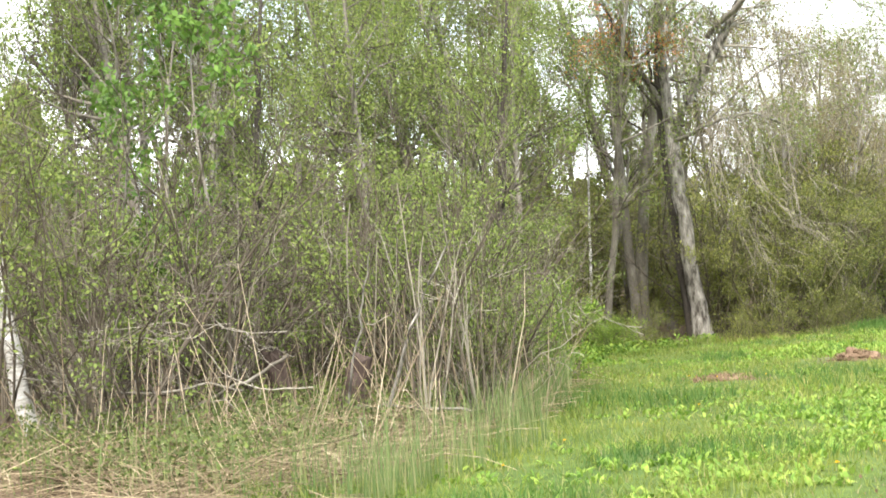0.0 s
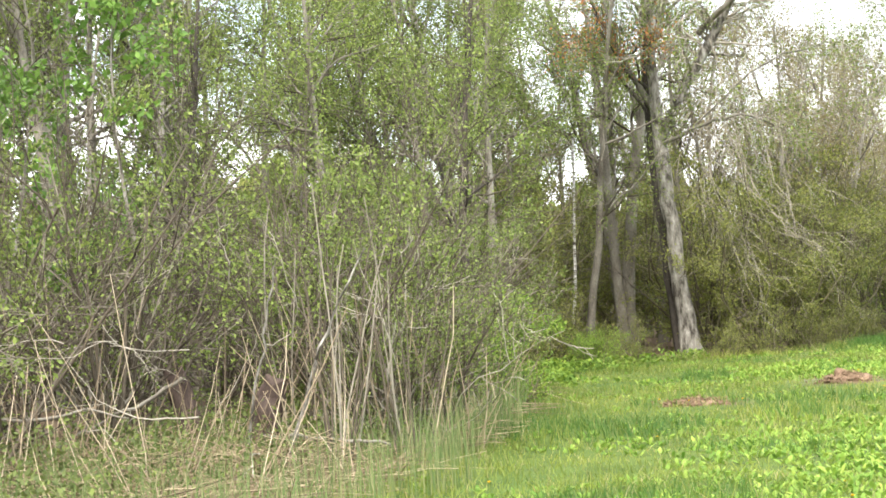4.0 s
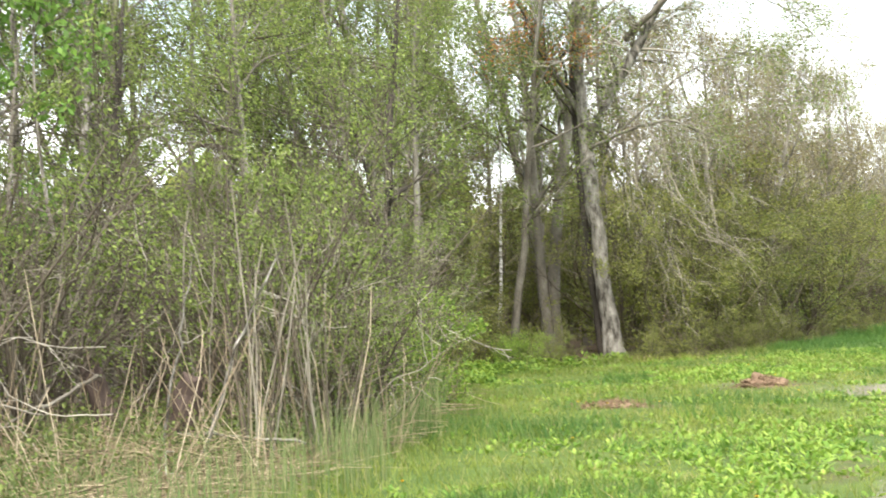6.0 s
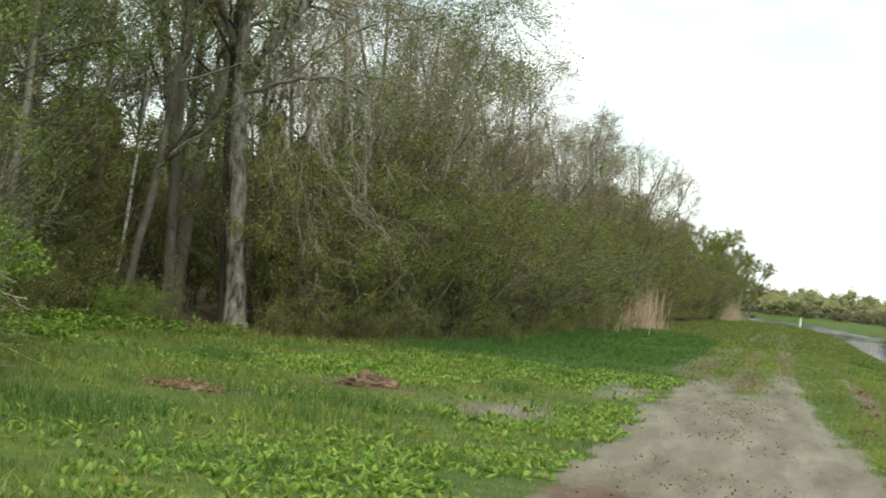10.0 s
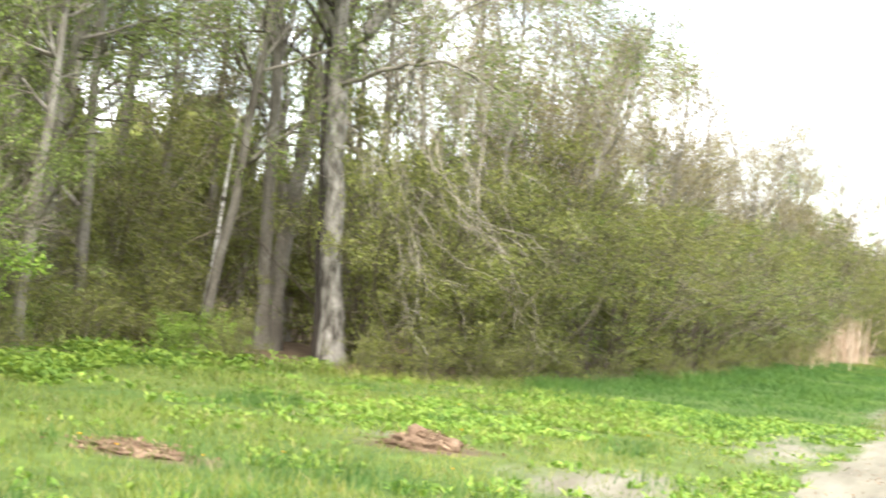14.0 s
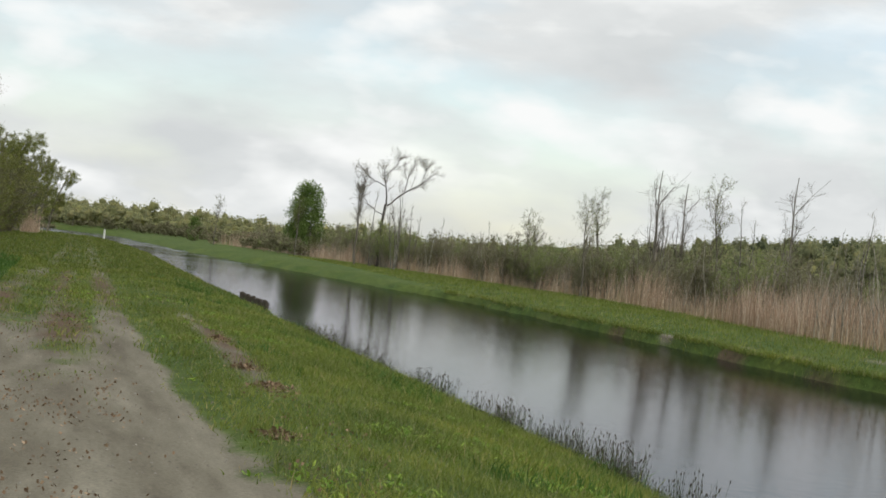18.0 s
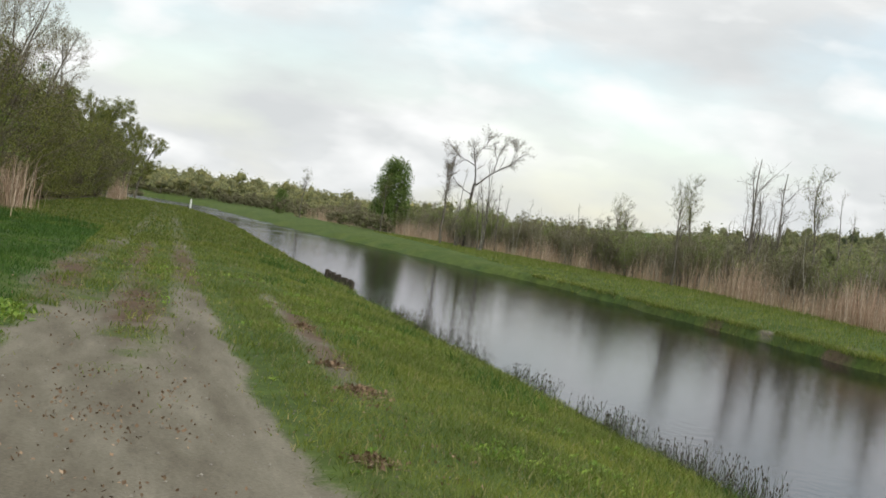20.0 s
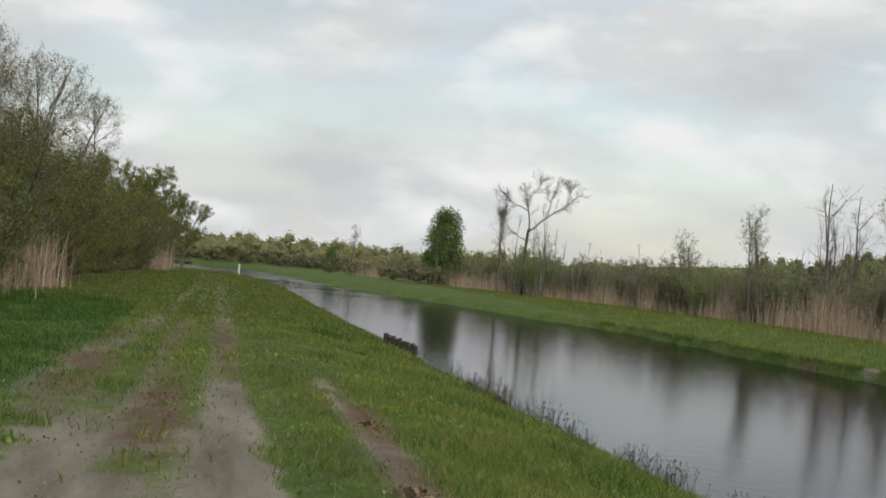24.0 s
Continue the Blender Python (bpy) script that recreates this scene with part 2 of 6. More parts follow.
def water_build(n, l, out):
    rip = noise_tex(n, l, 5.0, 3.0, 0.55, (1.0, 0.6, 1.0))
    rip2 = noise_tex(n, l, 24.0, 2.0, 0.5, (1.0, 0.6, 1.0))
    add = n.new("ShaderNodeMath")
    add.operation = "MULTIPLY_ADD"
    l.new(rip2.outputs["Fac"], add.inputs[0])
    add.inputs[1].default_value = 0.25
    l.new(rip.outputs["Fac"], add.inputs[2])
    nrm = bump(n, l, add.outputs[0], 0.35, 0.012)
    deep = n.new("ShaderNodeBsdfDiffuse")
    deep.inputs["Color"].default_value = (0.016, 0.017, 0.013, 1)
    gloss = n.new("ShaderNodeBsdfGlossy")
    gloss.inputs["Color"].default_value = (0.66, 0.655, 0.69, 1)
    pos = n.new("ShaderNodeTexCoord")
    sep = n.new("ShaderNodeSeparateXYZ")
    l.new(pos.outputs["Object"], sep.inputs["Vector"])
    ruffle = n.new("ShaderNodeMapRange")
    ruffle.inputs["From Min"].default_value, ruffle.inputs["From Max"].default_value = 118.0, 190.0
    ruffle.inputs["To Min"].default_value, ruffle.inputs["To Max"].default_value = 0.035, 0.13
    gust = noise_tex(n, l, 0.16, 2.0, 0.5, (0.35, 1.3, 1.0))
    blown = n.new("ShaderNodeMath")
    blown.operation = "MULTIPLY_ADD"
    blown.inputs[1].default_value = 420.0
    l.new(gust.outputs["Fac"], blown.inputs[0])
    shore = n.new("ShaderNodeMath")
    shore.operation = "SUBTRACT"
    shore.inputs[1].default_value = 215.0
    l.new(sep.outputs["Y"], shore.inputs[0])
    l.new(shore.outputs[0], blown.inputs[2])
    l.new(blown.outputs[0], ruffle.inputs["Value"])
    l.new(ruffle.outputs["Result"], gloss.inputs["Roughness"])
    fres = n.new("ShaderNodeFresnel")
    fres.inputs["IOR"].default_value = 1.33
    l.new(nrm, gloss.inputs["Normal"])
    l.new(nrm, fres.inputs["Normal"])
    ms = n.new("ShaderNodeMixShader")
    l.new(fres.outputs["Fac"], ms.inputs[0])
    l.new(deep.outputs["BSDF"], ms.inputs[1])
    l.new(gloss.outputs["BSDF"], ms.inputs[2])
    l.new(ms.outputs["Shader"], out.inputs["Surface"])


M_GROUND = material("turf_and_soil", ground_build)
M_WATER = material("still_water", water_build)
M_BARK = plain_material("grey_bark", [(0.3, (0.095, 0.08, 0.062)), (0.55, (0.20, 0.18, 0.146)), (0.72, (0.34, 0.32, 0.275))], 3.0, (1, 1, 0.35))
M_BARK_PALE = plain_material("pale_patched_bark", [(0.38, (0.06, 0.052, 0.042)), (0.47, (0.17, 0.156, 0.13)), (0.60, (0.29, 0.27, 0.235)), (0.74, (0.50, 0.48, 0.43))], 9.0, (1, 1, 0.35), fine=60.0)
M_BARK_DARK = plain_material("dark_wet_bark", [(0.3, (0.03, 0.025, 0.02)), (0.7, (0.10, 0.085, 0.07))], 4.0, (1, 1, 0.3))
M_BARK_BIRCH = plain_material("white_birch_bark", [(0.36, (0.07, 0.06, 0.05)), (0.46, (0.40, 0.38, 0.34)), (0.7, (0.66, 0.64, 0.60))], 6.0, (0.5, 0.5, 2.0))
M_TWIG = stalk_material("grey_brown_twigs", [(0.0, (0.05, 0.04, 0.028)), (0.65, (0.115, 0.095, 0.07)), (1.0, (0.26, 0.23, 0.18))])
M_TWIG_OLIVE = stalk_material("olive_twigs", [(0.0, (0.07, 0.062, 0.036)), (0.6, (0.145, 0.125, 0.075)), (1.0, (0.25, 0.22, 0.15))])
M_TWIG_DEAD = stalk_material("bleached_twigs", [(0.0, (0.22, 0.195, 0.155)), (1.0, (0.46, 0.42, 0.35))])
M_TWIG_PALE = stalk_material("pale_grey_twigs", [(0.0, (0.13, 0.112, 0.085)), (0.6, (0.26, 0.23, 0.18)), (1.0, (0.42, 0.39, 0.32))])
M_LEAF_SPRING = leaf_material("spring_leaves", [(0.0, (0.09, 0.13, 0.028)), (0.5, (0.17, 0.228, 0.052)), (1.0, (0.25, 0.305, 0.075))])
M_LEAF_UNDER = leaf_material("undergrowth_leaves", [(0.0, (0.06, 0.08, 0.025)), (0.7, (0.12, 0.15, 0.04)), (1.0, (0.19, 0.24, 0.06))], 0.3)
M_LEAF_GREEN = leaf_material("fresh_green_leaves", [(0.0, (0.065, 0.13, 0.024)), (1.0, (0.155, 0.265, 0.045))])
M_LEAF_FRESH = leaf_material("yellow_green_leaves", [(0.0, (0.11, 0.20, 0.03)), (0.6, (0.20, 0.31, 0.045)), (1.0, (0.30, 0.40, 0.06))])
M_LEAF_OLIVE = leaf_material("olive_leaves", [(0.0, (0.115, 0.135, 0.032)), (0.6, (0.195, 0.215, 0.052)), (1.0, (0.28, 0.295, 0.072))], 0.35)
M_LEAF_RUST = leaf_material("rust_red_leaves", [(0.0, (0.42, 0.16, 0.05)), (1.0, (0.64, 0.31, 0.11))], 0.5)
M_LEAF_BUD = leaf_material("brownish_buds", [(0.0, (0.13, 0.10, 0.05)), (0.5, (0.22, 0.175, 0.085)), (1.0, (0.27, 0.275, 0.10))], 0.35)
# base colours lifted above real foliage to paint in the haze of distance
M_LEAF_FAR = leaf_material("far_leaves_haze_in_colour", [(0.0, (0.29, 0.29, 0.165)), (0.6, (0.35, 0.36, 0.18)), (1.0, (0.40, 0.41, 0.19))], 0.55, 0.9, field=0.9)
M_LEAF_WILLOW = leaf_material("willow_leaves", [(0.0, (0.10, 0.155, 0.04)), (1.0, (0.19, 0.27, 0.07))], 0.3)
M_LEAF_WILLOW_PALE = leaf_material("pale_willow_leaves", [(0.0, (0.17, 0.21, 0.07)), (1.0, (0.29, 0.34, 0.12))], 0.4, 0.9)
M_LEAF_SCRUB = leaf_material("grey_scrub_leaves", [(0.0, (0.17, 0.16, 0.095)), (0.8, (0.25, 0.235, 0.14)), (1.0, (0.24, 0.27, 0.11))], 0.4, 0.9)
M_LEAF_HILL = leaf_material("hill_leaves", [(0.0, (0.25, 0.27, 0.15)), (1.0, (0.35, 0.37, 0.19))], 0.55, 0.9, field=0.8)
M_LEAF_DARK = leaf_material("dark_conifer_needles", [(0.0, (0.09, 0.11, 0.06)), (1.0, (0.14, 0.165, 0.085))], 0.4, 0.9)
M_GRASS = leaf_material("grass_blades", [(0.0, (0.115, 0.155, 0.03)), (0.5, (0.17, 0.223, 0.046)), (0.85, (0.245, 0.288, 0.066)), (1.0, (0.37, 0.32, 0.17))], 0.45, field=0.7)
M_GRASS_DEEP = leaf_material("deep_green_grass", [(0.0, (0.055, 0.125, 0.026)), (0.6, (0.085, 0.175, 0.036)), (1.0, (0.13, 0.22, 0.05))], 0.45, field=0.7)
M_DOCK = leaf_material("broad_weed_leaves", [(0.0, (0.11, 0.215, 0.028)), (0.6, (0.21, 0.335, 0.048)), (1.0, (0.36, 0.46, 0.085))], 0.35)
M_IRIS = leaf_material("blue_green_blades", [(0.0, (0.09, 0.14, 0.045)), (0.7, (0.17, 0.22, 0.08)), (1.0, (0.30, 0.28, 0.14))], 0.3)
M_REED = stalk_material("dry_reed", [(0.0, (0.26, 0.19, 0.11)), (0.6, (0.42, 0.32, 0.20)), (1.0, (0.60, 0.50, 0.34))])
M_REED_RUST = stalk_material("rusty_reed", [(0.0, (0.32, 0.21, 0.145)), (0.6, (0.52, 0.375, 0.27)), (1.0, (0.68, 0.57, 0.45))])
M_STALK = stalk_material("weathered_stalks", [(0.0, (0.16, 0.12, 0.08)), (0.6, (0.32, 0.25, 0.165)), (1.0, (0.52, 0.43, 0.31))])
M_LITTER = stalk_material("straw_litter", [(0.0, (0.13, 0.095, 0.058)), (0.6, (0.27, 0.21, 0.13)), (1.0, (0.48, 0.39, 0.25))])
M_STRAW = stalk_material("dry_straw", [(0.0, (0.10, 0.072, 0.044)), (0.6, (0.23, 0.175, 0.108)), (1.0, (0.46, 0.37, 0.245))])
M_CRUMB = stalk_material("brown_crumbs", [(0.0, (0.13, 0.085, 0.052)), (0.7, (0.26, 0.175, 0.11)), (1.0, (0.40, 0.29, 0.19))])
M_RUSH = stalk_material("dark_rush", [(0.0, (0.035, 0.045, 0.018)), (0.7, (0.075, 0.095, 0.03)), (1.0, (0.14, 0.125, 0.055))])
M_EARTH = plain_material("red_brown_earth", [(0.3, (0.13, 0.08, 0.052)), (0.7, (0.28, 0.19, 0.125))], 5.0, None, 0.95, 0.8)
M_WOOD_DARK = plain_material("wet_dark_wood", [(0.3, (0.045, 0.038, 0.03)), (0.7, (0.12, 0.10, 0.082))], 5.0, (1, 1, 0.3))
M_STUMP = plain_material("rotten_brown_wood", [(0.3, (0.045, 0.03, 0.024)), (0.7, (0.11, 0.08, 0.065))], 6.0, (1, 1, 0.3))
M_WHITE = plain_material("white_paint", [(0.3, (0.72, 0.72, 0.70)), (0.7, (0.82, 0.82, 0.80))], 4.0, None, 0.6, 0.1)
M_STONE = stalk_material("pale_stones", [(0.0, (0.13, 0.115, 0.09)), (1.0, (0.27, 0.25, 0.21))], 0.9)
M_YELLOW = leaf_material("dandelion_yellow", [(0.0, (0.62, 0.36, 0.02)), (1.0, (0.80, 0.55, 0.03))], 0.2)


# ---- mesh helpers ----
class Shape:
    """Gathers quads in arrays and turns them into one mesh."""

    def __init__(self):
        self.v, self.f, self.count = [], [], 0

    def add(self, verts, quads):
        verts = np.asarray(verts, np.float32).reshape(-1, 3)
        self.v.append(verts)
        self.f.append(np.asarray(quads, np.int32).reshape(-1, 4) + self.count)
        self.count += len(verts)
        return self

    def mesh(self, name, smooth=True):
        v, f = np.concatenate(self.v), np.concatenate(self.f)
        me = bpy.data.meshes.new(name)
        me.vertices.add(len(v))
        me.vertices.foreach_set("co", v.ravel())
        me.loops.add(f.size)
        me.loops.foreach_set("vertex_index", f.ravel())
        me.polygons.add(len(f))
        me.polygons.foreach_set("loop_start", np.arange(0, f.size, 4, dtype=np.int32))
        me.polygons.foreach_set("loop_total", np.full(len(f), 4, np.int32))
        me.polygons.foreach_set("use_smooth", np.full(len(f), smooth, bool))
        me.update(calc_edges=True)
        return me


def part(name, shape, mat, parent=None, label="", smooth=True):
    """Links a Shape (or a bmesh) as one mesh object under a thing."""
    if isinstance(shape, Shape):
        me = shape.mesh(name, smooth)
    else:
        me = bpy.data.meshes.new(name)
        shape.to_mesh(me)
        shape.free()
    me.materials.append(mat)
    ob = new(name, me)
    if parent is not None:
        ob.parent = parent
    if label:
        tagged(ob, label)
    return ob


def thing(name, label, category, group="", at=(0, 0, 0)):
    ob = new(name)
    ob.location = at
    ob.empty_display_size = 0.2
    return tagged(ob, label, category, group)


def unit(v):
    return v / np.maximum(np.linalg.norm(v, axis=-1, keepdims=True), 1e-9)


def tubes(shape, P, R, sides=5):
    """Tapered tubes along N lines of K points each."""
    P, R = np.asarray(P, float), np.asarray(R, float)
    N, K = R.shape
    tan = unit(np.gradient(P, axis=1))
    ref = np.where(np.abs(tan[..., 2:3]) > 0.9, np.array([1.0, 0, 0]), np.array([0, 0, 1.0]))
    a = unit(np.cross(tan, ref))
    b = np.cross(tan, a)
    ang = np.arange(sides) * 2 * np.pi / sides
    ring = a[:, :, None] * np.cos(ang)[:, None] + b[:, :, None] * np.sin(ang)[:, None]
    V = P[:, :, None] + ring * R[:, :, None, None]
    idx = np.arange(N * K * sides).reshape(N, K, sides)
    nxt = np.roll(idx, -1, axis=2)
    F = np.stack([idx[:, :-1], nxt[:, :-1], nxt[:, 1:], idx[:, 1:]], -1)
    return shape.add(V, F)


def lines(start, way, length, K, up, wob, rng):
    """N wandering lines that leave start along way; up bends them skywards (or down)."""
    N = len(start)
    P = np.empty((N, K, 3))
    P[:, 0] = start
    d = unit(way)
    step = (np.asarray(length) / (K - 1))[:, None]
    for k in range(1, K):
        d = unit(d + rng.normal(0, wob, (N, 3)) + np.array([0, 0, 1.0]) * np.asarray(up).reshape(-1, 1))
        P[:, k] = P[:, k - 1] + d * step
    return P


def branch(P, R, per, low, high, spread, length, K, up, wob, rng, thick=0.6, tip=0.15):
    """Children along every parent line: their points and radii."""
    N, KP = R.shape
    par = np.repeat(np.arange(N), per)
    t = rng.uniform(low, high, len(par)) * (KP - 1)
    i = np.minimum(t.astype(int), KP - 2)
    w = (t - i)[:, None]
    at = P[par, i] * (1 - w) + P[par, i + 1] * w
    tan = unit(P[par, i + 1] - P[par, i])
    side = unit(np.cross(tan, rng.normal(size=(len(par), 3))))
    ang = np.radians(rng.normal(spread, spread * 0.25, len(par)))[:, None]
    way = tan * np.cos(ang) + side * np.sin(ang)
    ln = length * rng.uniform(0.55, 1.25, len(par)) * (1.15 - 0.6 * t / (KP - 1))
    r0 = (R[par, i] * (1 - w[:, 0]) + R[par, i + 1] * w[:, 0]) * thick
    Q = lines(at, way, ln, K, up, wob, rng)
    return Q, r0[:, None] * np.linspace(1, tip, K)


def leaves(shape, P, per, size, rng, low=0.2, off=0.06, aspect=0.55, droop=0.0):
    """Pointed leaves scattered along lines."""
    N, K = P.shape[:2]
    par = np.repeat(np.arange(N), per)
    t = rng.uniform(low, 1, len(par)) * (K - 1)
    i = np.minimum(t.astype(int), K - 2)
    w = (t - i)[:, None]
    c = P[par, i] * (1 - w) + P[par, i + 1] * w + rng.normal(0, off, (len(par), 3))
    s = (size * rng.uniform(0.6, 1.4, len(par)))[:, None]
    d = rng.normal(size=(len(par), 3))
    d[:, 2] -= droop
    d = unit(d)
    e = unit(np.cross(d, rng.normal(size=d.shape))) * aspect
    V = np.stack([c, c + (d * 0.5 + e * 0.5) * s, c + d * s, c + (d * 0.5 - e * 0.5) * s], 1)
    return shape.add(V, np.arange(len(par) * 4).reshape(-1, 4))


def blades(shape, base, height, width, lean, rng, K=3):
    """Grass blades: narrow bent strips that end in a point."""
    N = len(base)
    ang = rng.uniform(0, 2 * np.pi, N)
    out = np.stack([np.cos(ang), np.sin(ang), 0 * ang], 1)
    side = np.stack([-np.sin(ang), np.cos(ang), 0 * ang], 1)
    turn = rng.uniform(0, np.pi, N)[:, None]
    side = side * np.cos(turn) + out * np.sin(turn)
    V = np.empty((N, K, 2, 3))
    for k in range(K):
        s = k / (K - 1)
        c = base + out * (lean * height * s * s)[:, None] + np.array([0, 0, 1.0]) * (height * (s - 0.25 * lean * s * s))[:, None]
        half = (width * (1 - s * 0.9) * 0.5)[:, None]
        V[:, k, 0], V[:, k, 1] = c - side * half, c + side * half
    idx = np.arange(N * K * 2).reshape(N, K, 2)
    F = np.stack([idx[:, :-1, 0], idx[:, :-1, 1], idx[:, 1:, 1], idx[:, 1:, 0]], -1)
    return shape.add(V, F)


def broad_leaves(shape, base, length, width, lean, rng):
    """Broad weed leaves: oval blades that rise and arch over."""
    N, K = len(base), 5
    ang = rng.uniform(0, 2 * np.pi, N)
    out = np.stack([np.cos(ang), np.sin(ang), 0 * ang], 1)
    side = np.stack([-np.sin(ang), np.cos(ang), rng.normal(0, 0.35, N)], 1)
    V = np.empty((N, K, 2, 3))
    for k, half in enumerate((0.10, 0.36, 0.5, 0.38, 0.04)):
        s = k / (K - 1)
        c = base + out * (length * np.sin(lean) * (0.3 * s + 0.7 * s * s))[:, None] + np.array([0, 0, 1.0]) * (length * np.cos(lean) * (s - 0.35 * s * s))[:, None]
        V[:, k, 0], V[:, k, 1] = c - side * (width * half)[:, None], c + side * (width * half)[:, None]
    idx = np.arange(N * K * 2).reshape(N, K, 2)
    return shape.add(V, np.stack([idx[:, :-1, 0], idx[:, :-1, 1], idx[:, 1:, 1], idx[:, 1:, 0]], -1))


def value_noise(x, y, scale, seed=0):
    """Smooth noise from 0 to 1 over the plane."""
    table = np.random.RandomState(seed).rand(256, 256)
    u, v = np.asarray(x) / scale + 500.3, np.asarray(y) / scale + 500.7
    i, j = np.floor(u).astype(int), np.floor(v).astype(int)
    a, b = u - i, v - j
    a, b = a * a * (3 - 2 * a), b * b * (3 - 2 * b)
    g = lambda p, q: table[p % 256, q % 256]
    return (g(i, j) * (1 - a) + g(i + 1, j) * a) * (1 - b) + (g(i, j + 1) * (1 - a) + g(i + 1, j + 1) * a) * b


def smooth(x, lo, hi):
    s = np.clip((np.asarray(x, float) - lo) / (hi - lo), 0, 1)
    return s * s * (3 - 2 * s)


# ---- the lie of the land ----
WATER = -0.80


def near_edge(y):
    return np.interp(y, [-200, 12, 34, 110, 150, 190, 215, 235, 245], [6.85, 6.85, 6.5, 6.6, 5.9, 2.0, -6, -40, -220]) + 0.35 * (value_noise(y, 0 * y, 5.0, 4) - 0.5)


def far_edge(y):
    return np.interp(y, [-200, 75, 103, 145, 190, 235, 262, 280, 300], [21.9, 21.9, 18.8, 13.4, 10.2, 7, -10, -60, -400]) + 0.7 * (value_noise(y, 0 * y, 5.0, 5) - 0.5) + 0.45 * (value_noise(y, 0 * y, 1.6, 6) - 0.5)


def path_middle(y):
    return np.minimum(0.8, near_edge(np.maximum(y, 100.0)) - 6.1) * (y > 100) + 0.8 * (y <= 100)


def height(x, y):
    x, y = np.asarray(x, float), np.asarray(y, float)
    xn, xf, xm = near_edge(y), far_edge(y), path_middle(y)
    d = x - xm
    z = 0.05 * (value_noise(x, y, 2.5, 1) - 0.5) + 0.03 * (value_noise(x, y, 0.7, 2) - 0.5)
    z = z * (1 - 0.85 * np.exp(-(d / 1.9) ** 2))
    z = z - 0.05 * np.exp(-((np.abs(d) - 0.85) / 0.35) ** 2)
    # verge and near bank
    k = x - xn
    z = z + np.interp(k, [-4.4, -3.2, -1.2, 0.0, 0.3, 2.5], [0, -0.10, -0.47, -0.80, -0.95, -1.40])
    # lower, wetter ground where the canal bends away
    z = z - 0.55 * smooth(y, 110, 200) * smooth(-k, -1.0, 4.0) * smooth(x, -30, -8) * (k < 0)
    # far bank
    q = x - xf
    z = z + np.interp(q, [-2.4, -0.15, 0.0, 0.12, 0.7, 2.2, 4.2], [0, 0.50, 0.62, 0.96, 1.06, 1.24, 1.38])
    # marsh flat, then the wooded hill beyond
    z = z + 11.5 * smooth(x - 0.1 * y, 45, 165) * smooth(y, -160, 40) + 1.2 * smooth(y, 260, 420)
    # drier, slightly higher ground under the thicket
    z = z + 0.18 * smooth(-x, 6.0, 9.5) * smooth(-y, -6, 4)
    return z


def bareness(x, y):
    """0: turf, 1: bare gravelly soil."""
    x, y = np.asarray(x, float), np.asarray(y, float)
    n = value_noise(x, y * 0.3, 0.8, 7) * 0.55 + value_noise(x, y * 0.5, 0.3, 8) * 0.45
    broad = smooth(x + 0.95 + 0.8 * (n - 0.5), 0, 0.5) * smooth(np.interp(y, [-6, -1, 4, 9], [2.45, 2.25, 1.9, 1.75]) + 0.55 * (n - 0.5) - x, 0, 0.45)
    broad = broad * (1 - 0.7 * np.exp(-((x - 0.45) / 0.5) ** 2) * smooth(y, 2, 10) * smooth(n, 0.35, 0.6))
    ruts = 0
    for xs, w, k in (([-0.9, -0.9, -0.45, 0.0, 0.43, 0.6], 0.30, 0.95), ([0.3, 0.3, 0.36, 0.69, 0.93, 1.0], 0.24, 0.75), ([1.25, 1.2, 1.3, 1.4, 1.5, 1.5], 0.32, 0.95)):
        ruts = np.maximum(ruts, k * np.exp(-((x - np.interp(y, [5, 19, 27, 42, 69, 120], xs)) / w) ** 4))
    ruts = ruts * (0.30 + 0.70 * n) * np.interp(y, [30, 110, 160], [1, 0.6, 0])
    deep = smooth(y + 4.0 * (n - 0.5), 8.5, 19.0)
    shoulder = 0.95 * np.exp(-(((x + 2.2) / 0.95) ** 2 + ((y - 0.2) / 1.5) ** 2)) + 0.8 * np.exp(-(((x + 1.3) / 0.7) ** 2 + ((y - 6.0) / 3.0) ** 2)) + 0.6 * np.exp(-(((x + 4.6) / 0.8) ** 2 + ((y - 1.6) / 0.5) ** 2))
    side = 1.0 * np.exp(-((x - 2.58) / 0.26) ** 2) * smooth(y, 4.5, 7) * smooth(-y, -24, -16)
    for cx, cy, sx, sy in ((22.5, 40.0, 0.35, 1.4), (22.8, 35.5, 0.4, 1.2), (24.6, 33.0, 0.7, 2.5), (22.3, 46.0, 0.25, 1.0)):
        side = np.maximum(side, 0.9 * np.exp(-((x - cx) / sx) ** 2 - ((y - cy) / sy) ** 2))
    return np.clip(np.maximum(broad * (1 - deep) + ruts * deep, np.maximum(shoulder, side) * (0.3 + 1.2 * n)), 0, 1)


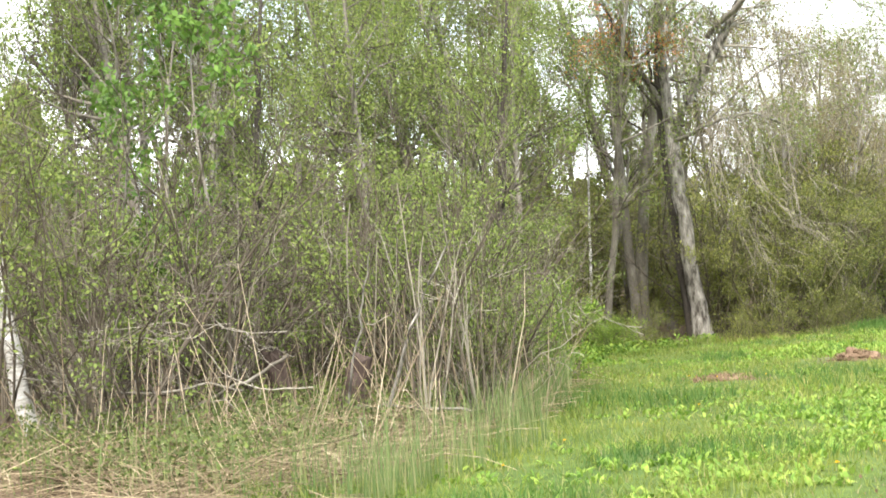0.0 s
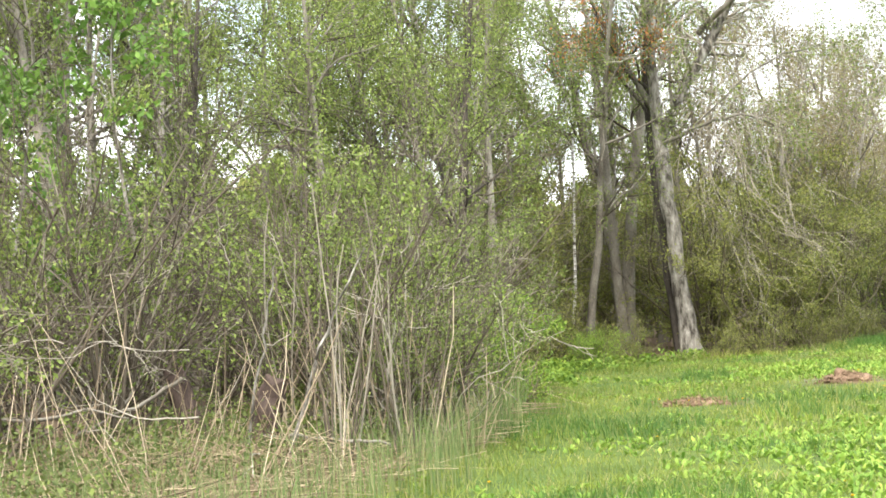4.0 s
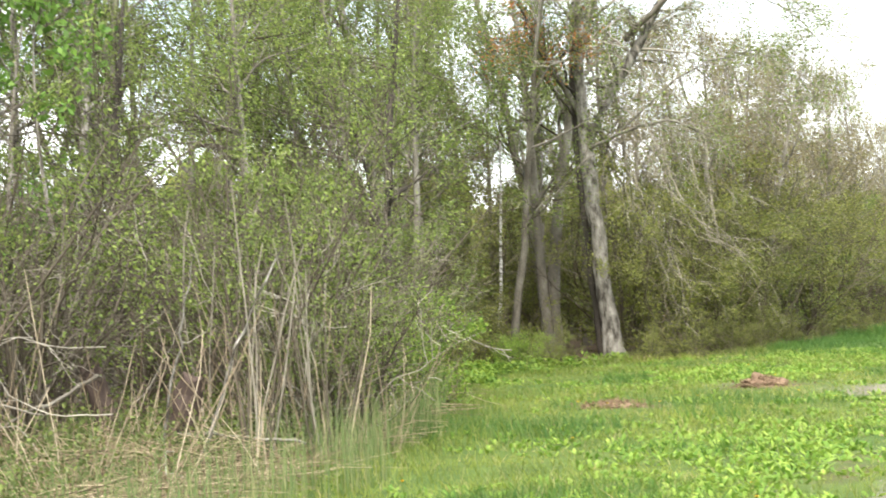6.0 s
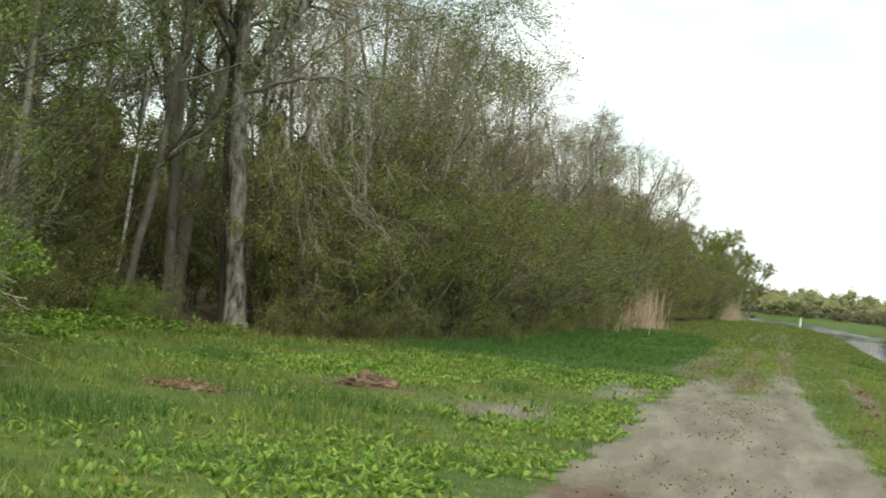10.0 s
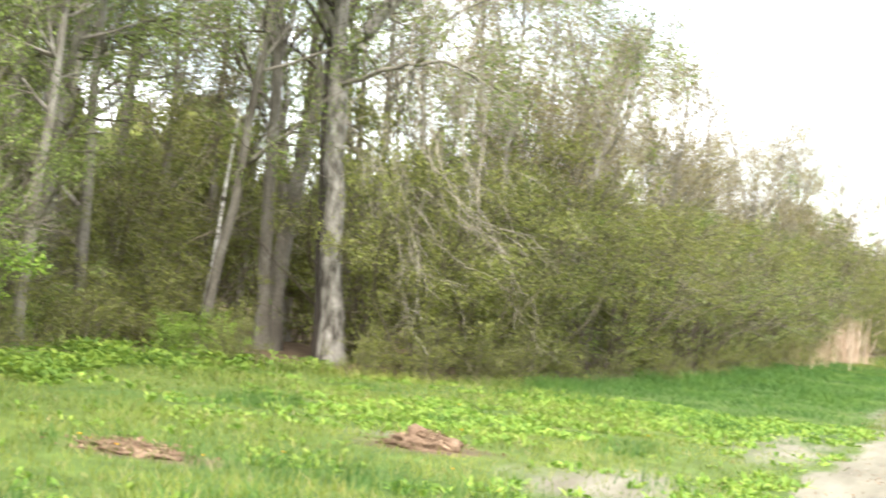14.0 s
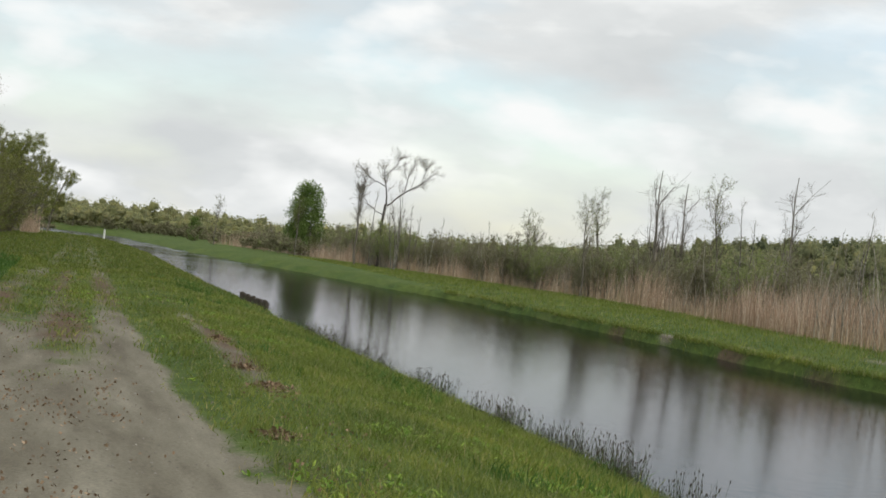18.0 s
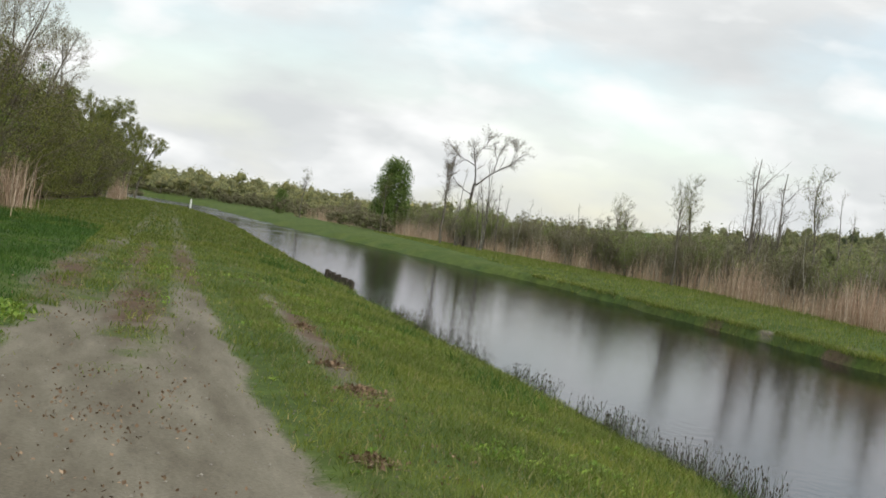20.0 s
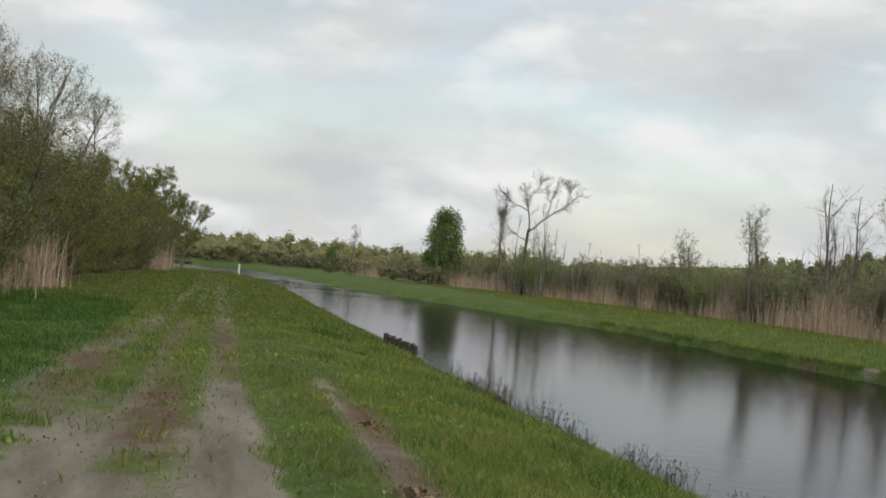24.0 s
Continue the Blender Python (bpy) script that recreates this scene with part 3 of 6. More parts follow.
def rustiness(x, y):
    x, y = np.asarray(x, float), np.asarray(y, float)
    r = 0
    for cx, cy, sx, sy, k in ((-4.0, 0.7, 0.8, 0.6, 0.9), (-5.4, -2.1, 0.8, 0.5, 0.9), (-3.2, 2.2, 1.6, 0.4, 0.35), (-0.3, -7.5, 0.6, 2.2, 0.95), (0.1, -11.0, 0.7, 2.8, 0.85), (-1.2, -9.0, 0.4, 1.6, 0.6), (2.4, -4.0, 0.5, 2.0, 0.4), (2.7, 13.0, 0.3, 6.5, 0.75), (0.5, 14.0, 0.45, 6.0, 0.75), (-0.6, 20.0, 0.45, 9.0, 0.75), (1.3, 26.0, 0.35, 13.0, 0.7), (0.4, 30.0, 0.3, 12.0, 0.7), (2.7, 7.0, 0.35, 1.2, 0.5), (0.2, -6.0, 0.5, 1.6, 0.4), (2.1, 1.0, 0.4, 1.5, 0.35)):
        r = np.maximum(r, k * np.exp(-((x - cx) / sx) ** 2 - ((y - cy) / sy) ** 2))
    n = 0.6 * value_noise(x, y * 0.5, 0.5, 17) + 0.4 * value_noise(x, y, 0.16, 18)
    bank = 0.8 * np.exp(-((x - far_edge(y) - 0.02) / 0.28) ** 2) * smooth(value_noise(x * 0.3, y * 0.5, 0.9, 19), 0.3, 0.75) * (0.35 + 0.65 * smooth(-y, -62, -44))
    wood = np.maximum(smooth(edge_of_wood(y) - x, 0.3, 1.6), smooth(x - far_edge(y), 22, 40) * smooth(-y, -150, -100)) * 0.9
    return np.clip(np.maximum(np.maximum(r * (0.4 + 1.2 * n), wood), bank), 0, 1)


def edge_of_wood(y):
    """x at which the turf gives way to scrub."""
    return np.interp(y, [-60, -14, -10, -6, -2, 3, 6, 7.7, 8.4, 10.5, 14, 19, 31, 60, 110, 170, 215], [-5.5, -5.5, -5.8, -6.6, -8.0, -10.4, -11.6, -11.6, -8.6, -6.3, -5.6, -5.0, -4.7, -4.2, -2.6, -2.0, -6])


def ground_z(x, y):
    return float(height(np.array([x]), np.array([y]))[0])


def axis(*runs):
    out = [np.arange(a, b, s) for a, b, s in runs]
    return np.concatenate(out + [[runs[-1][1]]])


gx = axis((-1600, -200, 200), (-200, -40, 20), (-40, -14, 2.0), (-14, -8, 0.5), (-8, 8.2, 0.17), (8.2, 20.6, 1.2), (20.6, 21.2, 0.3), (21.2, 22.6, 0.11), (22.6, 28, 0.35), (28, 60, 2.5), (60, 300, 12), (300, 1800, 250))
gy = axis((-1200, -100, 150), (-100, -30, 7), (-30, -16, 1.5), (-16, 30, 0.22), (30, 60, 0.6), (60, 130, 1.6), (130, 320, 6), (320, 2600, 120))
GX, GY = np.meshgrid(gx, gy, indexing="ij")
GZ = height(GX, GY)
sheet = Shape()
ids = np.arange(GX.size).reshape(GX.shape)
sheet.add(np.stack([GX, GY, GZ], -1), np.stack([ids[:-1, :-1], ids[1:, :-1], ids[1:, 1:], ids[:-1, 1:]], -1))
ground = part("ground", sheet, M_GROUND)
for key, values in (("bare", bareness(GX, GY)), ("rust", rustiness(GX, GY))):
    attr = ground.data.attributes.new(key, "FLOAT", "POINT")
    attr.data.foreach_set("value", values.astype(np.float32).ravel())
tagged(ground, "green spring turf on flat marshy ground beside a canal", "ground", kind="structure")

# the two-track path: a finer sheet laid on the turf, with its ruts, bare places and grassy middle
px_, py_ = axis((-1.9, 3.4, 0.09)), axis((-16, 34, 0.14))
PX, PY = np.meshgrid(px_, py_, indexing="ij")
rim = np.minimum(np.minimum(PX - px_[0], px_[-1] - PX), np.minimum(PY - py_[0], py_[-1] - PY))
crumb = 0.004 * (value_noise(PX, PY, 0.22, 12) - 0.5) * bareness(PX, PY)
PZ = height(PX, PY) + 0.010 + crumb - 0.03 * (1 - smooth(rim, 0, 0.3))
strip = Shape()
ids = np.arange(PX.size).reshape(PX.shape)
strip.add(np.stack([PX, PY, PZ], -1), np.stack([ids[:-1, :-1], ids[1:, :-1], ids[1:, 1:], ids[:-1, 1:]], -1))
path = part("road", strip, M_GROUND)
for key, values in (("bare", bareness(PX, PY)), ("rust", rustiness(PX, PY))):
    attr = path.data.attributes.new(key, "FLOAT", "POINT")
    attr.data.foreach_set("value", values.astype(np.float32).ravel())
tagged(path, "two-track path of packed pale gravel with a grassy middle", "path", kind="structure")

# canal water
wy = axis((-160, 100, 10), (100, 300, 4))
wv, wf = [], []
for y in wy:
    wv += [(float(near_edge(np.array([y]))[0]) - 0.8, y, WATER), (float(far_edge(np.array([y]))[0]) + 0.8, y, WATER)]
for i in range(len(wy) - 1):
    wf.append((2 * i, 2 * i + 1, 2 * i + 3, 2 * i + 2))
water = part("water", Shape().add(wv, wf), M_WATER)
tagged(water, "dark still canal water mirroring the cloudy sky", "water", kind="structure")


# ---- plants: patterns ----
def place(x, y, turn=0.0, size=1.0, tilt=0.0, sink=0.05):
    return pose(x, y, ground_z(x, y) - sink, tilt, tilt * 0.6, turn) @ Matrix.Diagonal((size, size, size, 1))


def make_tree(seed, tall, r0, limbs, limb_len, limb_spread, twig_mat, bark, leaf_mat, leaf_n, leaf_size, label, name="tree", lean=0.03, low=0.35, sub=6, sub_len=1.3, twig=5, twig_len=0.55, up=0.12, trunks=1, group="", high=0.97, off=0.08):
    """A broad-leaved tree: trunk(s), limbs with their branches, twigs and a thin crown of leaves."""
    rng = np.random.RandomState(seed)
    root = thing(name, label, "tree", group)
    T, TR = [], []
    for k in range(trunks):
        ang = rng.uniform(0, 6.28)
        way = np.array([[math.cos(ang) * lean * (1 + 1.5 * k), math.sin(ang) * lean * (1 + 1.5 * k), 1.0]])
        start = np.array([[0.25 * k * math.cos(ang), 0.25 * k * math.sin(ang), 0]])
        h = tall * (1 - 0.12 * k)
        P = lines(start, way, [h], 12, 0.02, 0.05, rng)
        R = (r0 * (1 - 0.2 * k)) * np.linspace(1, 0.14, 12)[None] ** 0.8
        R[:, 0] *= 1.45
        T.append(P), TR.append(R)
        s = Shape()
        tubes(s, P, R, 9)
        part("trunk", s, bark, root)
    P, R = np.concatenate(T), np.concatenate(TR)
    L, LR = branch(P, R, limbs, low, high, limb_spread, limb_len, 8, up, 0.13, rng, 0.55)
    B, BR = branch(L, LR, sub, 0.15, 1.0, 42, sub_len, 5, up * 0.6, 0.16, rng, 0.6)
    W, WR = branch(B, BR, twig, 0.1, 1.0, 40, twig_len, 3, 0.05, 0.18, rng, 0.7, 0.35)
    for k in range(len(L)):
        s = Shape()
        tubes(s, L[k:k + 1], np.maximum(LR[k:k + 1], 0.008), 5)
        part("limb", s, bark, root)
    s = Shape()
    tubes(s, B, np.maximum(BR, 0.006), 3)
    tubes(s, W, np.maximum(WR, 0.0038), 3)
    tagged(part("twigwork", s, twig_mat, root), kind="stuff")
    if leaf_n:
        s = Shape()
        leaves(s, W, leaf_n, leaf_size, rng, 0.1, off)
        tagged(part("crown", s, leaf_mat, root), kind="stuff")
    return root


def make_shrub(seed, tall, stems, fan, leaf_mat, leaf_n, leaf_size, twig_mat, label, name="shrub", width=0.35, sub=7, twig=5, r0=0.022, group="", sub_len=0.9, twig_len=0.4, low=0.25, split=True, spread_deg=34, wob=0.09, cluster=1.0):
    """A many-stemmed bush: stems from the ground, branches, twigs and small leaves."""
    rng = np.random.RandomState(seed)
    root = thing(name, label, "bush", group)
    ang = rng.uniform(0, 2 * np.pi, stems)
    tilt = np.abs(rng.normal(0, fan, stems))
    way = np.stack([np.cos(ang) * tilt, np.sin(ang) * tilt, np.ones(stems)], 1)
    start = np.stack([np.cos(ang), np.sin(ang), 0 * ang], 1) * rng.uniform(0, width, stems)[:, None]
    P = lines(start, way, tall * rng.uniform(0.6, 1.1, stems), 9, 0.02, wob, rng)
    R = (r0 * rng.uniform(0.6, 1.3, stems))[:, None] * np.linspace(1, 0.2, 9)
    B, BR = branch(P, R, sub, low, 1.0, spread_deg, sub_len, 6, 0.06, 0.15, rng, 0.6)
    W, WR = branch(B, BR, twig, 0.15, 1.0, 36, twig_len, 3, 0.06, 0.2, rng, 0.7, 0.35)
    if split:
        for k in range(stems):
            s = Shape()
            tubes(s, P[k:k + 1], R[k:k + 1], 5)
            part("stem", s, twig_mat, root)
    else:
        s = Shape()
        tubes(s, P, R, 4)
        tagged(part("stem_clump", s, twig_mat, root), kind="stuff")
    s = Shape()
    tubes(s, B, np.maximum(BR, 0.005), 3)
    tubes(s, W, np.maximum(WR, 0.0038), 3)
    tagged(part("twigwork", s, twig_mat, root), kind="stuff")
    if leaf_n:
        s = Shape()
        own = np.repeat(rng.rand(len(B)) < cluster, twig)
        leaves(s, W[own], int(leaf_n / cluster), leaf_size, rng, 0.1, 0.07)
        tagged(part("foliage", s, leaf_mat, root), kind="stuff")
    return root


def spread(patterns, spots, seed):
    """Puts copies of the patterns on the spots (x, y, size); the patterns themselves take the first spots."""
    rng = np.random.RandomState(seed)
    kept = []
    for k, (x, y, size) in enumerate(spots):
        m = place(x, y, rng.uniform(0, 360), size, rng.uniform(-1.5, 1.5))
        if k < len(patterns):
            kept.append((patterns[k], m))
        else:
            copy_thing(patterns[k % len(patterns)], m)
    for ob, m in kept:
        ob.matrix_basis = m


# ---- the old twin-stemmed tree at the corner of the wood ----
rng = np.random.RandomState(21)
old_tree = thing("tree", "old grey tree with patched bark, forked trunk and drooping boughs", "tree")


def bend(points, radii, K=14, wob=0.03):
    """A smooth wandering line through a few points, as K points and radii."""
    p = np.asarray(points, float)
    s = np.linspace(0, len(p) - 1, K)
    i = np.minimum(s.astype(int), len(p) - 2)
    w = (s - i)[:, None]
    q = p[i] * (1 - w) + p[i + 1] * w
    q[1:-1] = q[1:-1] * 0.5 + (q[:-2] + q[2:]) * 0.25
    q[1:] += rng.normal(0, wob, (K - 1, 3))
    return q[None], np.interp(np.linspace(0, 1, K), np.linspace(0, 1, len(radii)), radii)[None]


main_lines = []
for name, mat, pts, radii in (
    ("trunk", M_BARK_PALE, ((0.05, 0, -0.1), (-0.05, 0, 0.8), (-0.2, 0, 2.4), (-0.42, 0.1, 4.9)), (0.34, 0.24, 0.21, 0.20)),
    ("trunk", M_BARK_DARK, ((-0.22, 0.35, -0.1), (-0.42, 0.4, 1.2), (-0.55, 0.4, 2.8), (-0.72, 0.4, 5.6), (-0.6, 0.4, 8.2), (-0.3, 0.5, 10.6)), (0.26, 0.19, 0.17, 0.15, 0.10, 0.04)),
    ("limb", M_BARK_PALE, ((-0.42, 0.1, 4.8), (0.0, 0.1, 5.6), (0.75, 0.2, 6.7), (1.7, 0.4, 8.4), (2.3, 0.6, 10.4)), (0.17, 0.15, 0.13, 0.09, 0.03)),
    ("limb", M_BARK_PALE, ((-0.42, 0.1, 4.85), (-0.45, 0.0, 6.4), (-0.35, -0.1, 8.2), (0.1, -0.2, 10.8)), (0.15, 0.13, 0.09, 0.03)),
    ("limb", M_BARK, ((-0.4, 0.05, 4.7), (0.5, -0.1, 5.0), (1.6, -0.3, 5.2), (2.6, -0.4, 4.7)), (0.055, 0.045, 0.035, 0.015)),
    ("limb", M_BARK, ((-0.5, 0.2, 5.5), (-1.2, 0.0, 6.8), (-1.9, -0.2, 8.6)), (0.09, 0.07, 0.03)),
    ("limb", M_BARK, ((0.6, 0.2, 7.1), (1.9, -0.2, 8.0), (3.3, -0.4, 8.4), (4.6, -0.5, 7.9)), (0.08, 0.07, 0.05, 0.02)),
    ("limb", M_BARK, ((1.3, 0.3, 8.2), (2.7, 0.5, 9.2), (4.6, 0.4, 9.6), (6.0, 0.4, 9.3)), (0.07, 0.06, 0.04, 0.015)),
    ("limb", M_BARK, ((1.4, 0.4, 8.4), (3.0, 0.2, 8.1), (4.4, 0.0, 7.2), (5.4, -0.2, 5.9)), (0.026, 0.022, 0.016, 0.007)),
    ("limb", M_BARK, ((0.4, -0.1, 5.0), (2.2, -0.3, 6.3), (3.8, -0.4, 6.5), (5.0, -0.5, 5.4)), (0.026, 0.022, 0.016, 0.007)),
):
    P, R = bend(pts, radii, 16, 0.018)
    s = Shape()
    tubes(s, P, R * (0.82 if name == "trunk" else 0.9), 10)
    part(name, s, mat, old_tree)
    main_lines.append((P, R))
P, R = np.concatenate([a for a, _ in main_lines[2:]]), np.concatenate([b for _, b in main_lines[2:]])
B, BR = branch(P, R, 30, 0.38, 1.0, 50, 2.0, 7, -0.03, 0.17, rng, 0.4)
W, WR = branch(B, BR, 11, 0.12, 1.0, 42, 0.75, 4, -0.07, 0.22, rng, 0.6, 0.35)
s = Shape()
tubes(s, B, np.maximum(BR * 0.7, 0.005), 4)
tubes(s, W, np.maximum(WR * 0.7, 0.0038), 3)
tagged(part("twigwork", s, M_TWIG_PALE, old_tree), kind="stuff")
s = Shape()
leaves(s, W, 10, 0.05, rng, 0.1, 0.14)
part("crown", s, M_LEAF_SPRING, old_tree, "thin crown of tiny yellow-green leaves")
# a bough of rust-red young leaves reaching over towards the wood
A, AR = [], []
for pts in (((-0.72, 0.3, 5.5), (-1.2, -0.3, 6.4), (-1.7, -0.5, 6.9), (-2.3, -0.6, 7.1)), ((-0.6, 0.2, 6.0), (-0.7, -0.4, 6.6), (-0.4, -0.6, 7.0), (0.1, -0.7, 6.9)), ((-0.7, 0.3, 5.8), (-1.1, -0.5, 6.7), (-1.4, -0.7, 7.5), (-1.6, -0.8, 8.2))):
    a, b = bend(pts, (0.035, 0.028, 0.02, 0.008), 10, 0.05)
    s = Shape()
    tubes(s, a, b, 6)
    part("limb", s, M_BARK_DARK, old_tree)
    A.append(a), AR.append(b)
A, AR = np.concatenate(A), np.concatenate(AR)
C, CR = branch(A, AR, 14, 0.3, 1.0, 55, 0.8, 5, 0.0, 0.18, rng, 0.5)
s = Shape()
tubes(s, C, np.maximum(CR, 0.005), 3)
tagged(part("twigwork", s, M_TWIG, old_tree), kind="stuff")
s = Shape()
leaves(s, C, 32, 0.065, rng, 0.1, 0.15)
part("crown", s, M_LEAF_RUST, old_tree, "patch of rust-red young leaves")
# boughs that hang down towards the turf
D, DR = [], []
for k in range(17):
    z0 = rng.uniform(4.2, 7.0)
    x0 = rng.uniform(0.2, 2.6)
    far = rng.uniform(0.9, 3.0)
    low = rng.uniform(0.6, 2.6)
    a, b = bend(((x0, rng.uniform(-0.5, 0.3), z0), (x0 + 0.12 * far, -0.9, z0 - 0.35 * (z0 - low)), (x0 + 0.36 * far, -1.6, low + 0.27 * (z0 - low)), (x0 + far, -2.2 + rng.uniform(-0.6, 0.4), low)), (0.013, 0.010, 0.007, 0.003) if k % 5 == 0 else (0.007, 0.006, 0.004, 0.002), 12, 0.09)
    D.append(a), DR.append(b)
D, DR = np.concatenate(D), np.concatenate(DR)
for k in range(len(D)):
    B, BR = branch(D[k:k + 1], DR[k:k + 1], 20, 0.2, 1.0, 30, 0.8, 5, -0.08, 0.16, rng, 0.6)
    s = Shape()
    tubes(s, D[k:k + 1], DR[k:k + 1], 5)
    tubes(s, B, np.maximum(BR, 0.003), 3)
    part("hanging_bough", s, M_TWIG_PALE, old_tree, "pale bare bough hanging low")
old_tree.matrix_basis = place(-9.6, 11.6)

# ---- the wood ----
fork_tree = make_tree(31, 12.0, 0.175, 15, 2.6, 38, M_TWIG, M_BARK, M_LEAF_SPRING, 14, 0.06, "tall grey-barked tree just coming into yellow-green leaf", low=0.3, trunks=2)
slim_tree = make_tree(32, 10.5, 0.11, 14, 2.7, 50, M_TWIG, M_BARK, M_LEAF_SPRING, 16, 0.06, "slender woodland tree with sparse young leaves", low=0.32, up=0.07, off=0.14)
bare_tree = make_tree(33, 9.5, 0.10, 16, 2.9, 46, M_TWIG_PALE, M_BARK, M_LEAF_BUD, 9, 0.055, "thin grey tree, budding but nearly bare", low=0.3, up=0.10, off=0.12)
patch_tree = make_tree(34, 11.5, 0.19, 13, 3.0, 46, M_TWIG, M_BARK_PALE, M_LEAF_SPRING, 18, 0.065, "stout tree with dark bark patched with pale lichen", low=0.36)
birch_tree = make_tree(35, 8.0, 0.045, 9, 1.4, 34, M_TWIG, M_BARK_BIRCH, M_LEAF_GREEN, 5, 0.05, "slim young birch with white bark", lean=0.04, low=0.45)
dense_tree = make_tree(36, 8.5, 0.15, 17, 2.4, 50, M_TWIG_OLIVE, M_BARK, M_LEAF_OLIVE, 42, 0.075, "round-crowned tree in dense olive-green leaf", low=0.15, up=0.06)

leafy_tree = make_tree(37, 9.0, 0.12, 16, 2.6, 55, M_TWIG, M_BARK, M_LEAF_SPRING, 26, 0.055, "woodland tree well covered in young yellow-green leaves", low=0.22, up=0.05, off=0.18)
spread([leafy_tree], [(-11.6, 5.4, 0.8), (-13.0, 9.2, 0.95), (-14.4, 6.6, 0.95), (-15.6, 12.2, 1.05), (-17.2, 17.0, 1.1), (-18.6, 8.6, 1.1), (-12.6, 19.0, 1.0), (-13.2, 2.0, 0.9), (-16.5, -1.5, 1.1), (-20, 3.5, 1.15), (-22, 12, 1.2), (-24, 20, 1.2), (-15, 25, 1.0), (-18.5, 15.0, 1.05), (-20.5, 19.5, 1.15), (-22.5, 16.5, 1.15), (-16.8, 20.8, 1.05), (-25, 23, 1.2)], 38)
placed = [(-11.7, 13.7), (-13.1, 17.1), (-14.5, 10.4), (-13.1, 13.5), (-9.6, 11.6)]
spread([fork_tree], [(-11.7, 13.7, 1.0), (-13.1, 17.2, 0.95)], 1)
spread([patch_tree], [(-14.5, 10.4, 0.95), (-16.6, 2.5, 1.0), (-18.0, 5.0, 0.9)], 2)
spread([birch_tree], [(-13.1, 13.5, 1.0), (-16.2, 12.4, 0.8)], 3)
rng = np.random.RandomState(5)
wood = []
while len(wood) < 60:
    y = rng.uniform(-10, 125) if len(wood) > 34 else rng.uniform(-8, 62)
    x = float(edge_of_wood(np.array(y))) - 2.2 - 13 * rng.rand() ** 1.5
    if y < 6:
        x -= 3.0
    if all((x - a) ** 2 + (y - b) ** 2 > 3.2 for a, b in placed):
        placed.append((x, y))
        size = rng.uniform(0.75, 1.05) * np.interp(y, [-10, 25, 60, 125], [1.1, 1.08, 1.0, 0.95])
        wood.append((x, y, float(size)))
stem_tree = make_tree(39, 11.0, 0.13, 9, 2.4, 46, M_TWIG, M_BARK_PALE, M_LEAF_SPRING, 12, 0.05, "pale straight trunk rising out of the thicket", low=0.45, up=0.1, off=0.12)
dark_tree = make_tree(40, 8.0, 0.10, 11, 2.0, 52, M_TWIG, M_BARK_DARK, M_LEAF_SPRING, 12, 0.055, "slim dark vine-grown trunk inside the thicket", low=0.3, up=0.08, off=0.14)
spread([dark_tree], [(-9.5, 0.2, 0.9), (-12.2, -3.2, 0.85)], 43)
wood += [(-13.5, 8.0, 0.9), (-15.5, 16.0, 1.0), (-17.5, 12.5, 1.05), (-19.5, 17.0, 1.1), (-16.0, 21.0, 1.0), (-11.2, 20.0, 0.95), (-8.6, 19.5, 0.85), (-9.5, 25.0, 0.95), (-7.8, 29.0, 0.9), (-20.0, 8.5, 1.1), (-21.0, 13.0, 1.1), (-12.4, 5.5, 0.85), (-15.0, 5.8, 0.9)]
bud_wood = make_tree(30, 9.0, 0.09, 17, 2.7, 42, M_TWIG_PALE, M_BARK, M_LEAF_BUD, 12, 0.06, "round-headed woodland tree, hazy with red-brown buds", low=0.28, up=0.12, off=0.12, sub=7)
near_wood = [p for p in wood if p[1] < 15]
deep_wood = [(x, y, min(size, (6.9 + 0.4 * (float(edge_of_wood(np.array(y))) - x)) / 9.3)) for x, y, size in wood if y >= 15]
spread([slim_tree], near_wood, 6)
spread([bare_tree, bud_wood], deep_wood + [(-7.4, 17.5, 0.8), (-7.6, 23, 0.78), (-7.0, 28, 0.86), (-7.2, 33, 0.9), (-6.6, 40, 0.82), (-6.8, 47, 0.9), (-6.0, 54, 0.85), (-6.4, 62, 0.92), (-6.2, 72, 0.9), (-5.6, 82, 0.95), (-8.8, 20.5, 0.85), (-9.2, 27, 0.95)], 6)
spread([dense_tree], [(-4.6, 118, 0.9), (-5.0, 104, 0.85), (-4.2, 132, 0.9), (-5.2, 146, 0.9), (-7.6, 90, 0.8), (-6.5, 160, 1.0), (-2.6, 152, 0.8), (-3.6, 126, 0.75), (-1.9, 166, 0.8), (-3.4, 172, 0.9)], 7)

# ---- scrub: thicket and hedge ----
leafy_shrub = make_shrub(41, 5.0, 9, 0.34, M_LEAF_SPRING, 10, 0.055, M_TWIG, "tall many-stemmed shrub with small yellow-green leaves", group="thicket shrubs", wob=0.13, cluster=0.5, spread_deg=48, low=0.3)
grey_shrub = make_shrub(42, 4.0, 12, 0.42, M_LEAF_SPRING, 4, 0.05, M_TWIG, "tangled grey-stemmed shrub with few young leaves", group="thicket shrubs", wob=0.15, cluster=0.4, spread_deg=55, low=0.12, sub=9, sub_len=1.0)
olive_shrub = make_shrub(43, 4.2, 13, 0.6, M_LEAF_OLIVE, 14, 0.052, M_TWIG_OLIVE, "dense olive-brown bush with fine twigs at the wood's edge", name="hedge_bush", group="hedge bushes", low=0.03, split=False, spread_deg=72, wob=0.17, cluster=0.8, sub=9, twig=6, twig_len=0.45, sub_len=0.8)
